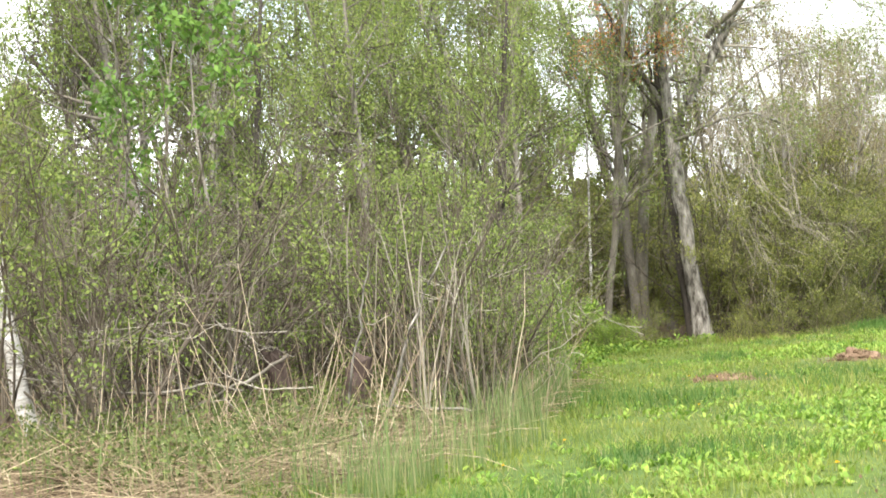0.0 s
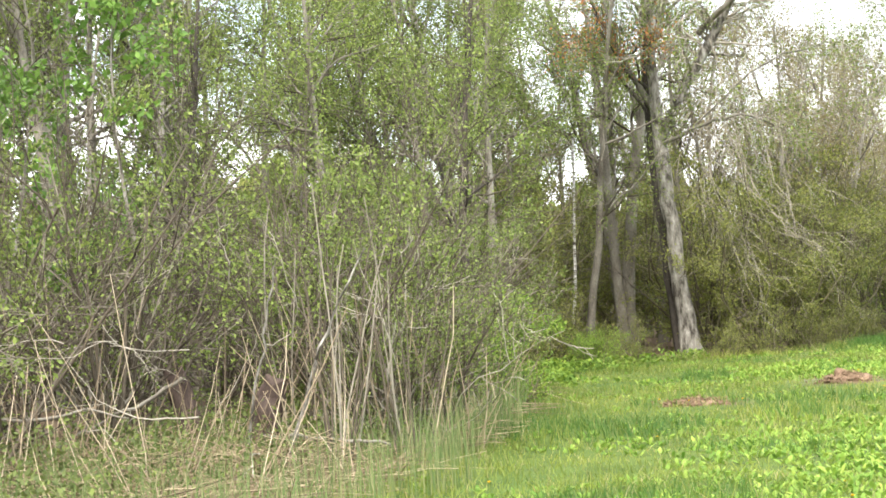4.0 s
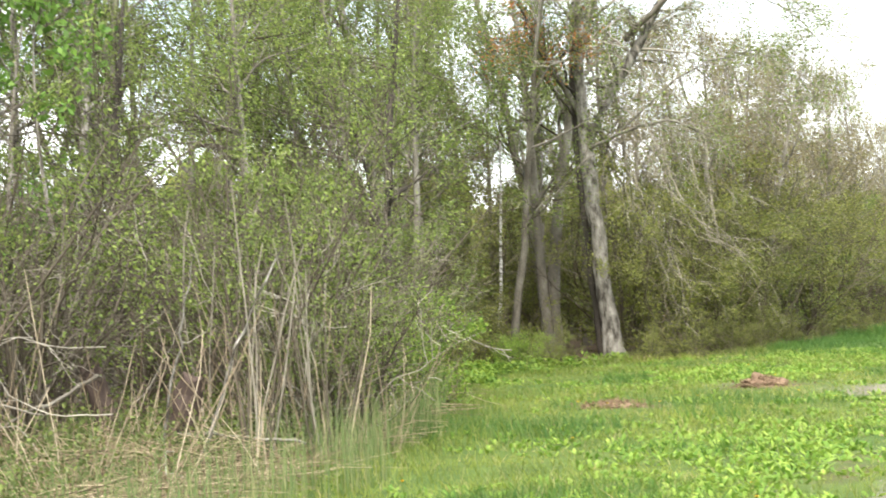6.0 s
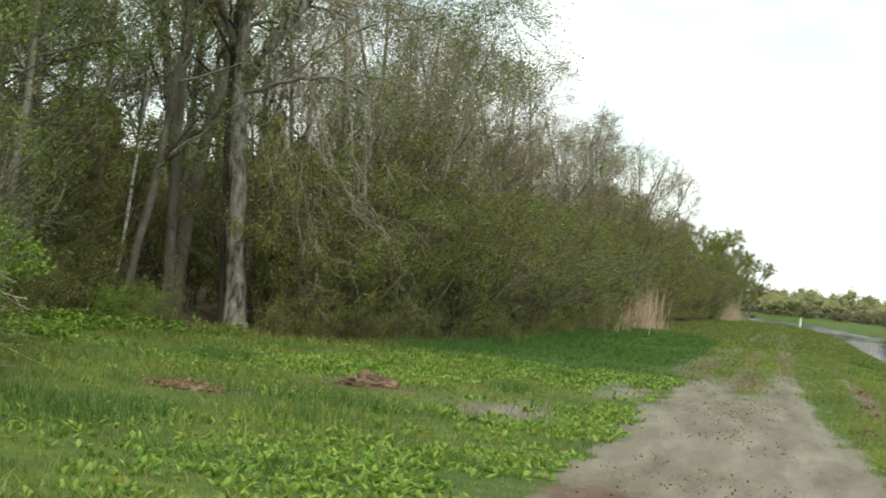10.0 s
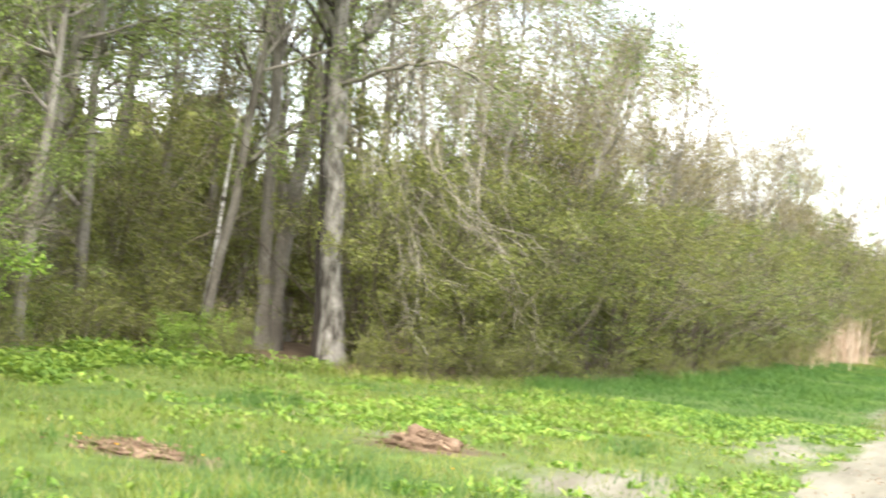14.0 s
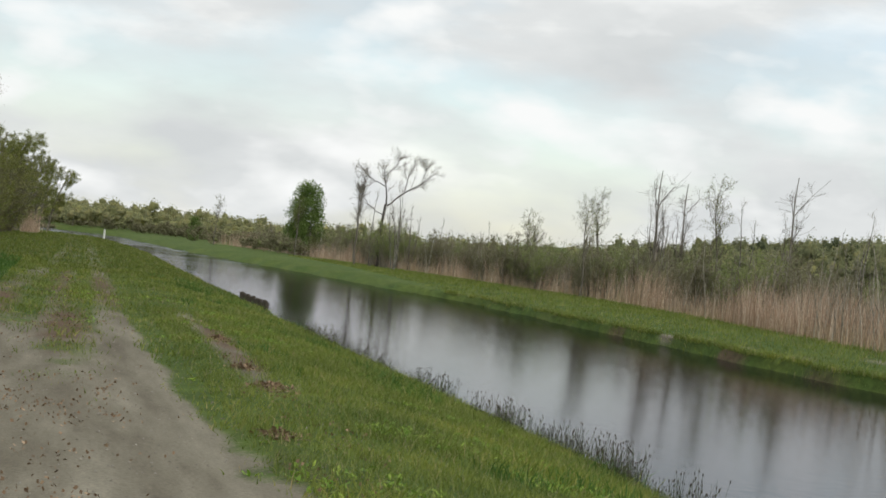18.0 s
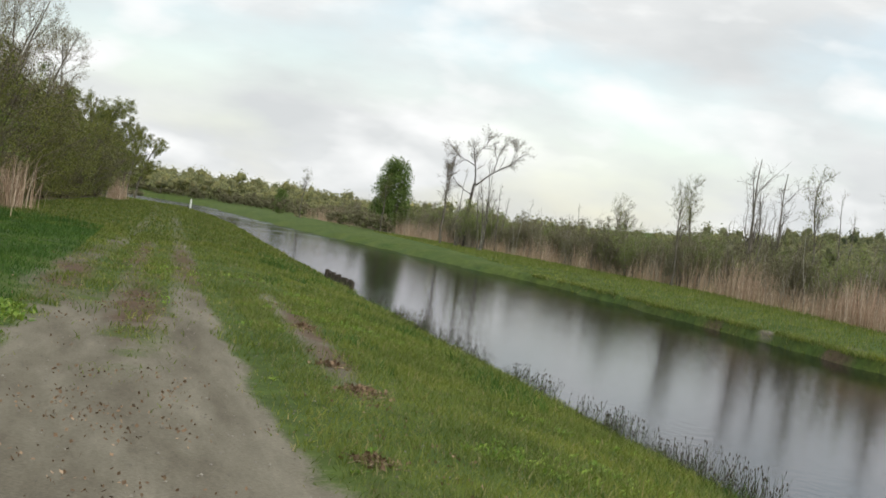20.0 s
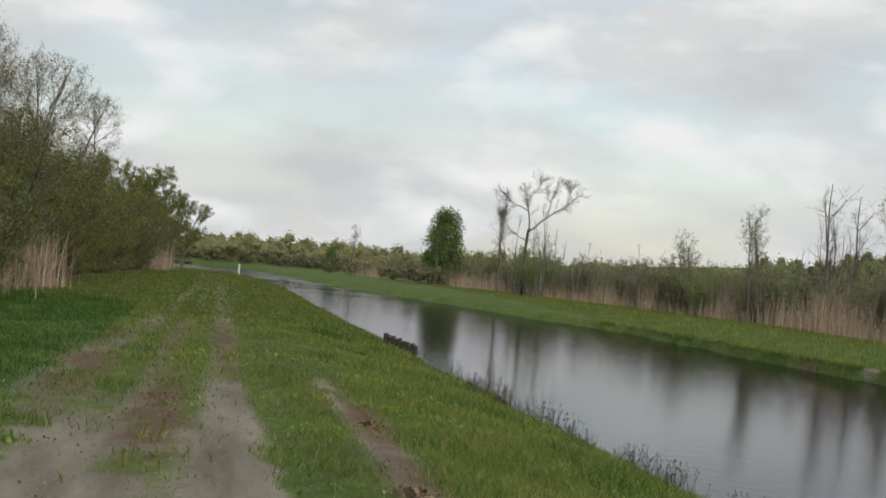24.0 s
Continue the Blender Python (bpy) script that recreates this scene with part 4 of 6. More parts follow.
low_shrub = make_shrub(44, 1.7, 12, 0.6, M_LEAF_FRESH, 12, 0.062, M_TWIG_OLIVE, "low bright green leafy bush at the turf's edge", name="low_bush", group="low bushes", split=False, sub=6, twig=4, sub_len=0.5, twig_len=0.28, low=0.05)
rng = np.random.RandomState(8)
spots_a, spots_b, spots_c, spots_d = [], [], [], []
for y in np.arange(-11.4, 7.0, 1.2):
    e = float(edge_of_wood(np.array(y)))
    spots_a.append((e - rng.uniform(1.2, 2.2), y + rng.uniform(-0.4, 0.4), rng.uniform(0.7, 1.05)))
    spots_b.append((e - rng.uniform(0.8, 1.6), y + rng.uniform(-0.5, 0.5), rng.uniform(0.6, 0.95)))
    spots_b.append((e - rng.uniform(2.6, 4.5), y + rng.uniform(-0.5, 0.5), rng.uniform(0.8, 1.1)))
    spots_a.append((e - rng.uniform(4.0, 6.5), y + rng.uniform(-0.5, 0.5), rng.uniform(0.8, 1.1)))
    spots_b.append((e - rng.uniform(7.0, 11.0), y + rng.uniform(-0.5, 0.5), rng.uniform(0.9, 1.2)))
for y in np.concatenate([np.arange(10.2, 46, 1.15), np.arange(46, 112, 2.4)]):
    e = float(edge_of_wood(np.array(y)))
    big = 1.12 if y < 46 else 1.45
    spots_c.append((e - rng.uniform(1.3, 1.9), y + rng.uniform(-0.4, 0.4), big * rng.uniform(0.75, 1.0)))
    spots_c.append((e - rng.uniform(3.0, 4.8), y + rng.uniform(-0.5, 0.5), big * rng.uniform(0.95, 1.2)))
for y in np.arange(3.0, 10.5, 1.3):
    e = float(edge_of_wood(np.array(y)))
    for deep in (3.0, 5.5, 9.0, 13.0, 17.0):
        spots_c.append((e - deep - rng.uniform(0, 1.5), y + rng.uniform(-0.6, 0.6), rng.uniform(0.6, 1.0)))
for y in np.arange(11, 30, 2.2):
    for deep in (7.0, 11.0):
        spots_c.append((float(edge_of_wood(np.array(y))) - deep - rng.uniform(0, 2), y + rng.uniform(-0.6, 0.6), rng.uniform(0.9, 1.3)))
def in_view(x, y):
    """Whether a bush would stand before one of the trunks that show from the path."""
    for (tx, ty), wide in (((-9.6, 11.6), 1.2), ((-14.5, 10.4), 0.9), ((-11.7, 13.7), 0.7), ((-13.1, 13.5), 0.5)):
        for ex, ey in ((0.7, -13.0), (0.9, -22.0)):
            lx, ly = tx - ex, ty - ey
            d = math.hypot(lx, ly)
            if abs((x - ex) * ly - (y - ey) * lx) / d < wide and ((x - ex) * lx + (y - ey) * ly) / d < d + 0.4:
                return True
    return False


spots_c = [p for p in spots_c if not in_view(p[0], p[1])]
order = rng.permutation(len(spots_c))
for k in order[:26]:
    x, y, size = spots_c[k]
    copy_thing(grey_shrub, place(x + 0.5, y, rng.uniform(0, 360), size))
for k in order[26:44]:
    x, y, size = spots_c[k]
    copy_thing(leafy_shrub, place(x + 0.3, y, rng.uniform(0, 360), size * 0.9))
spread([olive_shrub], [spots_c[k] for k in order[44:]], 11)
for y in np.concatenate([np.arange(2.0, 12, 0.9), np.arange(12, 40, 2.2)]):
    spots_d.append((float(edge_of_wood(np.array(y))) - rng.uniform(0.2, 0.7), y, rng.uniform(0.35, 0.75)))
dark_spots, spots_d = spots_d, []
for k in range(26):
    dark_spots.append((rng.uniform(-17, -11.8), rng.uniform(5.5, 12), rng.uniform(0.6, 1.1)))
dark_low = make_shrub(45, 1.8, 12, 0.7, M_LEAF_OLIVE, 9, 0.05, M_TWIG_OLIVE, "low dull green bush along the hedge foot", name="low_bush", group="low bushes", split=False, sub=6, twig=4, sub_len=0.5, twig_len=0.28, low=0.05)
spread([dark_low], dark_spots, 13)
spots_d += [(-8.0, -2.7, 0.8), (-8.5, -1.7, 0.8), (-7.5, -3.7, 0.7), (-9.1, -0.6, 0.85), (-9.9, 0.6, 1.0), (-10.9, 2.4, 1.0), (-9.3, -1.4, 0.9), (-8.6, -3.4, 0.9), (-11.8, 3.8, 1.0), (-7.8, -5.2, 0.7)]
for k in range(34):
    y = rng.uniform(5.5, 12.5)
    spots_d.append((rng.uniform(-16, -9.0) if y > 8 else rng.uniform(-17, -12.2), y, rng.uniform(0.22, 0.5)))
spread([low_shrub], spots_d, 12)

def open_front(spot):
    """Whether a shrub leaves the stumps and broken sticks at the thicket's foot in the open."""
    x, y, _ = spot
    for tx, ty, wide in ((-8.6, -8.8, 0.55), (-7.9, -8.8, 0.55), (-8.3, -10.2, 0.7), (-6.7, -9.5, 0.5)):
        for ex, ey in ((0.94, -24.7), (0.89, -22.3)):
            lx, ly = tx - ex, ty - ey
            d = math.hypot(lx, ly)
            if abs((x - ex) * ly - (y - ey) * lx) / d < wide and ((x - ex) * lx + (y - ey) * ly) / d < d + 0.5:
                return False
    return True


spots_a, spots_b = [p for p in spots_a if open_front(p)], [p for p in spots_b if open_front(p)]
spread([leafy_shrub], spots_a, 9)
spread([grey_shrub], spots_b, 10)
bramble = make_shrub(46, 2.3, 9, 0.75, M_LEAF_SPRING, 1, 0.035, M_TWIG_DEAD, "tangle of pale bare crooked twigs at the thicket's edge", name="bramble", wob=0.2, group="brambles", sub=6, twig=3, sub_len=0.8, twig_len=0.35, spread_deg=60, r0=0.012, low=0.1, split=False)
sprig = make_shrub(47, 1.9, 10, 0.5, M_LEAF_SPRING, 10, 0.04, M_TWIG, "low shrub in small yellow-green leaf", name="low_bush", group="low bushes", sub=6, twig=4, sub_len=0.55, twig_len=0.3, low=0.08, split=False)
spots_g, spots_h = [], []
for k, y in enumerate(np.arange(-11.6, 1.5, 0.95)):
    e = float(edge_of_wood(np.array(y)))
    if k % 2 == 0:
        spots_g.append((e - rng.uniform(0.3, 1.4), y + rng.uniform(-0.4, 0.4), rng.uniform(0.6, 1.0)))
    spots_h.append((e - rng.uniform(0.2, 1.6), y + rng.uniform(-0.4, 0.4), rng.uniform(0.6, 1.1)))
spots_g, spots_h = [p for p in spots_g if open_front(p)] + [(-9.8, -11.2, 0.6), (-10.6, -10.4, 0.8)], [p for p in spots_h if open_front(p)]
spread([bramble], spots_g, 48)
spread([sprig], spots_h, 49)

# ---- backdrop of further woods ----
def cube_ball(n):
    """A ball of quads: a cube's grid blown round."""
    g = np.linspace(-1, 1, n + 1)
    v, f = [], []
    for ax in range(3):
        for sg in (-1, 1):
            p, q = np.meshgrid(g, g, indexing="ij")
            c = np.zeros((n + 1, n + 1, 3))
            c[..., ax], c[..., (ax + 1) % 3], c[..., (ax + 2) % 3] = sg, p, q
            k = len(v) * (n + 1) ** 2 + np.arange((n + 1) ** 2).reshape(n + 1, n + 1)
            quad = np.stack([k[:-1, :-1], k[1:, :-1], k[1:, 1:], k[:-1, 1:]], -1).reshape(-1, 4)
            f.append(quad if sg > 0 else quad[:, ::-1])
            v.append(unit(c).reshape(-1, 3))
    return np.concatenate(v), np.concatenate(f)


BALL, BALL_F = cube_ball(4)


def crowd(points, talls, widths, per, size, rng, shape, trunk=None, lumps=7, solid=0.5):
    """Simple far trees: a trunk, a crown of rough merging clumps and loose leaf sprays round them."""
    N = len(points)
    base = np.array([[x, y, ground_z(x, y)] for x, y in points])
    u = unit(rng.normal(size=(N, lumps, 3))) * (rng.rand(N, lumps, 1) ** 0.5)
    mid = base[:, None] + np.stack([u[..., 0] * 0.62 * widths[:, None], u[..., 1] * 0.62 * widths[:, None], talls[:, None] * (0.44 + 0.30 * u[..., 2])], -1)
    wide = widths[:, None] * rng.uniform(0.32, 0.5, (N, lumps))
    tall = talls[:, None] * rng.uniform(0.20, 0.30, (N, lumps))
    rad = np.stack([wide, wide, tall], -1).reshape(-1, 1, 3)
    mid = mid.reshape(-1, 1, 3)
    ph = rng.uniform(0, 6.28, (len(mid), 1, 3))
    rough = 1 + 0.16 * np.sin(BALL[None] * 4.3 + ph).sum(-1, keepdims=True) + 0.10 * np.sin(BALL[None] * 9.1 + ph * 3).sum(-1, keepdims=True)
    V = mid + BALL[None] * rad * rough * solid
    F = BALL_F[None] + (np.arange(len(mid)) * len(BALL))[:, None, None]
    shape.add(V, F)
    pick = rng.randint(0, len(mid), N * per)
    d = unit(rng.normal(size=(N * per, 3)))
    c = mid[pick, 0] + d * rad[pick, 0] * rng.uniform(0.45, 1.2, (N * per, 1))
    d, e = unit(rng.normal(size=c.shape)), rng.normal(size=c.shape)
    e = unit(np.cross(d, e)) * 0.45
    s = (size * rng.uniform(0.5, 1.3, len(c)))[:, None]
    shape.add(np.stack([c - d * s * 0.5, c + e * s, c + d * s * 0.5, c - e * s], 1), np.arange(len(c) * 4).reshape(-1, 4))
    if trunk is not None:
        P = base[:, None] + np.linspace(0, 1, 4)[None, :, None] * (np.array([0, 0, 1.0]) * (talls * 0.6)[:, None])[:, None] + rng.normal(0, 0.08, (N, 4, 3))
        tubes(trunk, P, (0.016 * talls)[:, None] * np.linspace(1, 0.3, 4), 4)


rng = np.random.RandomState(14)
s_leaf, s_wood = Shape(), Shape()
pts = [(float(edge_of_wood(np.array(y))) - rng.uniform(13, 34), y) for y in rng.uniform(-25, 130, 170)]
crowd(pts, rng.uniform(5.0, 8.5, 170), rng.uniform(1.3, 2.6, 170), 420, 0.11, rng, s_leaf, s_wood, 9, 0.66)
ob = part("far_wood_foliage", s_leaf, M_LEAF_OLIVE)
tagged(ob, "olive spring foliage deep inside the wood", "foliage", kind="stuff")
ob = part("far_wood_trunks", s_wood, M_BARK)
tagged(ob, "many thin grey trunks deep inside the wood", "tree trunks", kind="stuff")

def fan_points(n, a0, a1, d0, d1, rng):
    a, d = np.radians(rng.uniform(a0, a1, n)), rng.uniform(d0, d1, n)
    return [(0.5 + math.sin(p) * q, -8 + math.cos(p) * q) for p, q in zip(a, d)]

s_leaf, s_wood, s_dark, s_scrub = Shape(), Shape(), Shape(), Shape()
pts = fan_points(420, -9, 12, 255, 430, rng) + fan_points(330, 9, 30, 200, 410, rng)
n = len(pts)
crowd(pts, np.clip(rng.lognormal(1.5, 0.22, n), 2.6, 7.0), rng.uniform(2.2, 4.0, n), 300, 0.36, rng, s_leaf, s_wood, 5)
pts = [p for p in fan_points(420, 2, 26, 165, 270, rng) if p[0] > float(far_edge(np.array(p[1]))) + 7.0]
n = len(pts)
crowd(pts, rng.uniform(1.4, 3.2, n), rng.uniform(1.0, 2.2, n), 300, 0.2, rng, s_scrub, None, 5, 0.35)
pts = fan_points(260, -9, 20, 250, 300, rng)
crowd(pts, rng.uniform(1.2, 2.4, 260), rng.uniform(1.5, 3.0, 260), 240, 0.24, rng, s_scrub, None, 5, 0.35)
s_hill = Shape()
pts = fan_points(760, 19, 66, 215, 400, rng)
n = len(pts)
crowd(pts, rng.uniform(5.0, 8.2, n), rng.uniform(2.4, 4.4, n), 340, 0.38, rng, s_hill, s_wood, 5)
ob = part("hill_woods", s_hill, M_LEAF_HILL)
tagged(ob, "dull green woods on the low hill beyond the marsh", "woods", kind="stuff")
pts = fan_points(60, 24, 66, 260, 360, rng)
n = len(pts)
crowd(pts, rng.uniform(6.5, 9.5, n), rng.uniform(1.4, 2.4, n), 420, 0.34, rng, s_dark, s_wood, 8)
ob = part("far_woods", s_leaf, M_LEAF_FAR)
tagged(ob, "far woods in yellow-green spring leaf, haze painted in as paler colour", "woods", kind="stuff")
ob = part("far_trunks", s_wood, M_BARK)
tagged(ob, "trunks of the far woods", "tree trunks", kind="stuff")
ob = part("far_conifers", s_dark, M_LEAF_DARK)
tagged(ob, "dark conifers standing out of the far woods", "conifers", kind="stuff")

# ---- marsh beyond the canal ----
def reed_line(y):
    return np.interp(y, [-60, 34, 58, 84, 118, 172, 230], [24.5, 26.2, 30.2, 32.8, 30.5, 24.0, 14.0])


def reeds(shape, x, y, tall, rng, width=0.022, lean=0.25):
    base = np.stack([x, y, height(x, y) - 0.05], 1)
    blades(shape, base, tall * rng.uniform(0.6, 1.15, len(x)), width * rng.uniform(0.6, 1.4, len(x)), np.abs(rng.normal(0, lean, len(x))), rng, 4)


rng = np.random.RandomState(15)
for name, mat, count, lo, hi, tall, deep in (("reed_bed", M_REED_RUST, 32000, 6, 205, 2.15, 7.0), ("dry_sedge", M_REED, 6000, -20, 130, 1.1, 6.0)):
    y = rng.uniform(lo, hi, count * 2)
    dens = np.interp(y, [6, 18, 28, 36, 62, 72, 95, 135, 205], [0.10, 0.22, 0.45, 1, 1, 0.45, 0.25, 0.3, 0.45]) * (0.15 + 1.1 * smooth(value_noise(y, 0 * y, 4.0, 31), 0.25, 0.7)) if name == "reed_bed" else 0.6 + 0 * y
    y = y[rng.rand(len(y)) < dens][:count]
    x = reed_line(y) + rng.rand(len(y)) ** 1.3 * deep
    s = Shape()
    reeds(s, x, y, tall * (0.3 + 0.6 * value_noise(x, y, 1.3, 33) + 0.45 * value_noise(x, y, 6.0, 34)), rng, 0.024)
    ob = part(name, s, mat)
    tagged(ob, {"reed_bed": "bed of tall rust-tan dry reeds along the far bank", "dry_sedge": "low pale dry sedge at the foot of the reeds"}[name], "reeds", kind="stuff")

marsh_shrub = make_shrub(51, 3.0, 18, 0.34, M_LEAF_SCRUB, 9, 0.075, M_TWIG_PALE, "grey-green marsh shrub behind the reeds", name="marsh_bush", group="marsh shrubs", r0=0.03, split=False)
willow_shrub = make_shrub(52, 3.2, 20, 0.36, M_LEAF_WILLOW_PALE, 9, 0.07, M_TWIG_PALE, "yellow-green young willow bush in the marsh", name="marsh_bush", group="marsh shrubs", r0=0.03, split=False)
spots_e, spots_f = [], []
for k in range(88):
    y = rng.uniform(60, 175)
    (spots_f if k % 4 == 0 else spots_e).append((float(reed_line(y)) + rng.uniform(0.8, 6.5), y, rng.uniform(0.75, 1.15)))
for k in range(34):
    y = rng.uniform(6, 44)
    (spots_f if k % 4 == 0 else spots_e).append((float(reed_line(y)) + rng.uniform(3.0, 8.0), y, rng.uniform(0.6, 0.95)))
for k in range(240):
    y = rng.uniform(5, 215)
    x = float(reed_line(y)) + rng.uniform(4.5, 8) + rng.rand() ** 1.6 * 38
    (spots_f if rng.rand() < 0.14 else spots_e).append((x, y, rng.uniform(0.6, 1.15)))
spread([marsh_shrub], spots_e, 16)
spread([willow_shrub], [(33.6, 101, 1.05), (32.2, 97, 0.9), (35.0, 104, 0.95), (27.6, 129, 1.25), (29.6, 133, 1.1)] + spots_f, 17)
y = rng.uniform(20, 250, 420)
pts = [(float(reed_line(q)) + 38 + rng.rand() ** 1.3 * 70, q) for q in y]
crowd(pts, rng.uniform(1.8, 3.4, 420), rng.uniform(1.3, 2.8, 420), 420, 0.2, rng, s_scrub, None, 5)
ob = part("marsh_scrub", s_scrub, M_LEAF_SCRUB)
tagged(ob, "low grey-green scrub covering the marsh", "scrub", kind="stuff")

y = np.where(rng.rand(2400) < 0.3, rng.uniform(5, 60, 2400), rng.uniform(-15, 190, 2400))
x = reed_line(y) + 0.5 + rng.rand(2400) ** 1.5 * 34
P = lines(np.stack([x, y, height(x, y) - 0.05], 1), np.concatenate([rng.normal(0, 0.10, (2400, 2)), np.ones((2400, 1))], 1), 1.3 + 3.4 * rng.rand(2400) ** 2.2, 6, 0.0, 0.07, rng)
R = rng.uniform(0.010, 0.028, 2400)[:, None] * np.linspace(1, 0.3, 6)
B, BR = branch(P, R, 4, 0.35, 1.0, 34, 0.9, 4, 0.06, 0.15, rng, 0.6)
for k, (mat, label) in enumerate(((M_TWIG_PALE, "grey-brown stems standing thick in the marsh scrub"), (M_TWIG_DEAD, "bleached dead stems standing in the marsh scrub"))):
    s = Shape()
    tubes(s, P[k::2], R[k::2], 4)
    own = (np.arange(len(B)) // 4) % 2 == k
    tubes(s, B[own], np.maximum(BR[own], 0.006), 3)
    tagged(part("dead_stems", s, mat), label, "dead stems", kind="stuff")

dead_a = make_tree(61, 7.0, 0.12, 14, 4.6, 38, M_TWIG, M_BARK, M_LEAF_BUD, 0, 0.05, "bare grey dead tree standing in the marsh", name="dead_tree", low=0.32, high=0.7, up=0.07, sub=5, twig=3, sub_len=1.3, lean=0.0, group="dead marsh trees")
dead_b = make_tree(62, 8.0, 0.08, 7, 1.6, 28, M_TWIG_DEAD, M_BARK_PALE, M_LEAF_BUD, 0, 0.05, "slim bleached dead tree with few limbs", name="dead_tree", low=0.4, up=0.2, sub=3, twig=2, sub_len=0.7, group="dead marsh trees", trunks=2, lean=0.06)
bud_tree = make_tree(63, 7.6, 0.09, 15, 2.1, 38, M_TWIG, M_BARK, M_LEAF_OLIVE, 6, 0.075, "small marsh tree with a light leafy crown", low=0.35, up=0.14, sub=5, twig=3)
dead_c = make_tree(67, 8.6, 0.10, 12, 3.6, 31, M_TWIG, M_BARK, M_LEAF_BUD, 0, 0.05, "tall narrow bare tree with steep limbs in the marsh", name="dead_tree", low=0.14, high=0.75, up=0.13, sub=7, twig=4, sub_len=1.1, lean=0.03, group="dead marsh trees")
spread([dead_c], [(37.2, 88, 1.02), (39.3, 88.6, 0.95), (34.6, 80, 0.62), (39.1, 72, 0.95)], 24)


def make_willow(seed, label):
    """A dense egg-shaped bush: a few stems and a lumpy mass of leaves."""
    rng = np.random.RandomState(seed)
    root = thing("willow", label, "bush")
    ang = rng.uniform(0, 2 * np.pi, 9)
    way = np.stack([np.cos(ang) * 0.22, np.sin(ang) * 0.22, np.ones(9)], 1)
    P = lines(np.stack([np.cos(ang), np.sin(ang), 0 * ang], 1) * 0.3, way, rng.uniform(3.5, 5.0, 9), 8, 0.03, 0.06, rng)
    for k in range(9):
        s = Shape()
        tubes(s, P[k:k + 1], 0.07 * np.linspace(1, 0.2, 8)[None], 6)
        part("stem", s, M_BARK, root)
    lumps = 120
    h = rng.uniform(0.12, 0.97, lumps)
    wide = 1.35 * np.sin(np.clip(h, 0.05, 0.97) ** 1.0 * np.pi) ** 0.4
    a = rng.uniform(0, 2 * np.pi, lumps)
    r = wide * np.sqrt(rng.rand(lumps))
    mid = np.stack([np.cos(a) * r, np.sin(a) * r, h * 5.5], 1)
    c = np.repeat(mid, 170, 0) + unit(rng.normal(size=(lumps * 170, 3))) * (0.55 * rng.rand(lumps * 170, 1) ** 0.4)
    lin = np.stack([c, c + unit(rng.normal(size=c.shape)) * 0.05], 1)
    s = Shape()
    leaves(s, lin, 1, 0.13, rng, 0.0, 0.02, 0.5, 0.6)
    tagged(part("foliage", s, M_LEAF_WILLOW, root), kind="stuff")
    return root


def make_spread_tree(seed, name, label, trunk, limbs, bark, twig_mat, per, sub_len, twig, leaf_mat=None, leaf_n=0, leaf_size=0.08, up=0.08, group=""):
    """A tree whose trunk and limbs are given as lines of (x, z); finer branches follow by themselves."""
    global rng
    keep_rng, rng = rng, np.random.RandomState(seed)
    root = thing(name, label, "tree", group)
    Ps, Rs = [], []
    for k, (pts, radii) in enumerate([trunk] + limbs):
        P, R = bend([(x, 0.5 * math.sin(2.3 * k) * i / len(pts) * (k > 0), z) for i, (x, z) in enumerate(pts)], radii, 12, 0.035)
        R = R * (0.5 if k else 0.8)
        s = Shape()
        tubes(s, P, R, 7)
        part("limb" if k else "trunk", s, bark, root)
        if k:
            Ps.append(P), Rs.append(R)
    P, R = np.concatenate(Ps), np.concatenate(Rs)
    B, BR = branch(P, R, per, 0.25, 1.0, 36, sub_len, 6, up, 0.14, rng, 0.55)
    W, WR = branch(B, BR, twig, 0.2, 1.0, 34, sub_len * 0.45, 3, up, 0.15, rng, 0.6, 0.4)
    s = Shape()
    tubes(s, B, np.maximum(BR * 0.8, 0.007), 4)
    tubes(s, W, np.maximum(WR * 0.8, 0.005), 3)
    tagged(part("twigwork", s, twig_mat, root), kind="stuff")
    if leaf_n:
        s = Shape()
        leaves(s, W, leaf_n, leaf_size, rng, 0.1, 0.12)
        tagged(part("crown", s, leaf_mat, root), kind="stuff")
    rng = keep_rng
    return root


round_bush = make_willow(65, "dense round bright green willow on the far bank")
wide_tree = make_spread_tree(64, "tree", "wide-crowned budding tree by the far bank", (((0, -0.1), (0.05, 2.5), (0.2, 5.5)), (0.19, 0.15, 0.12)), [
    (((0.3, 5.4), (0.0, 7.4), (-0.4, 9.2)), (0.14, 0.09, 0.03)), (((0.3, 5.3), (1.8, 6.7), (3.1, 7.5), (4.3, 8.6)), (0.14, 0.10, 0.07, 0.03)),
    (((0.1, 6.9), (-1.3, 7.5), (-2.2, 8.4)), (0.09, 0.06, 0.025)), (((1.7, 6.6), (1.9, 8.1), (2.3, 9.0)), (0.08, 0.05, 0.025)), (((-0.1, 7.8), (0.8, 8.8), (1.0, 9.6)), (0.07, 0.05, 0.02)),
    (((0.2, 4.4), (-1.2, 5.2), (-2.4, 6.6)), (0.07, 0.05, 0.02)), (((3.0, 7.4), (3.4, 8.6), (3.2, 9.3)), (0.05, 0.04, 0.02))], M_BARK_DARK, M_TWIG, 17, 1.3, 8, M_LEAF_BUD, 3, 0.06)
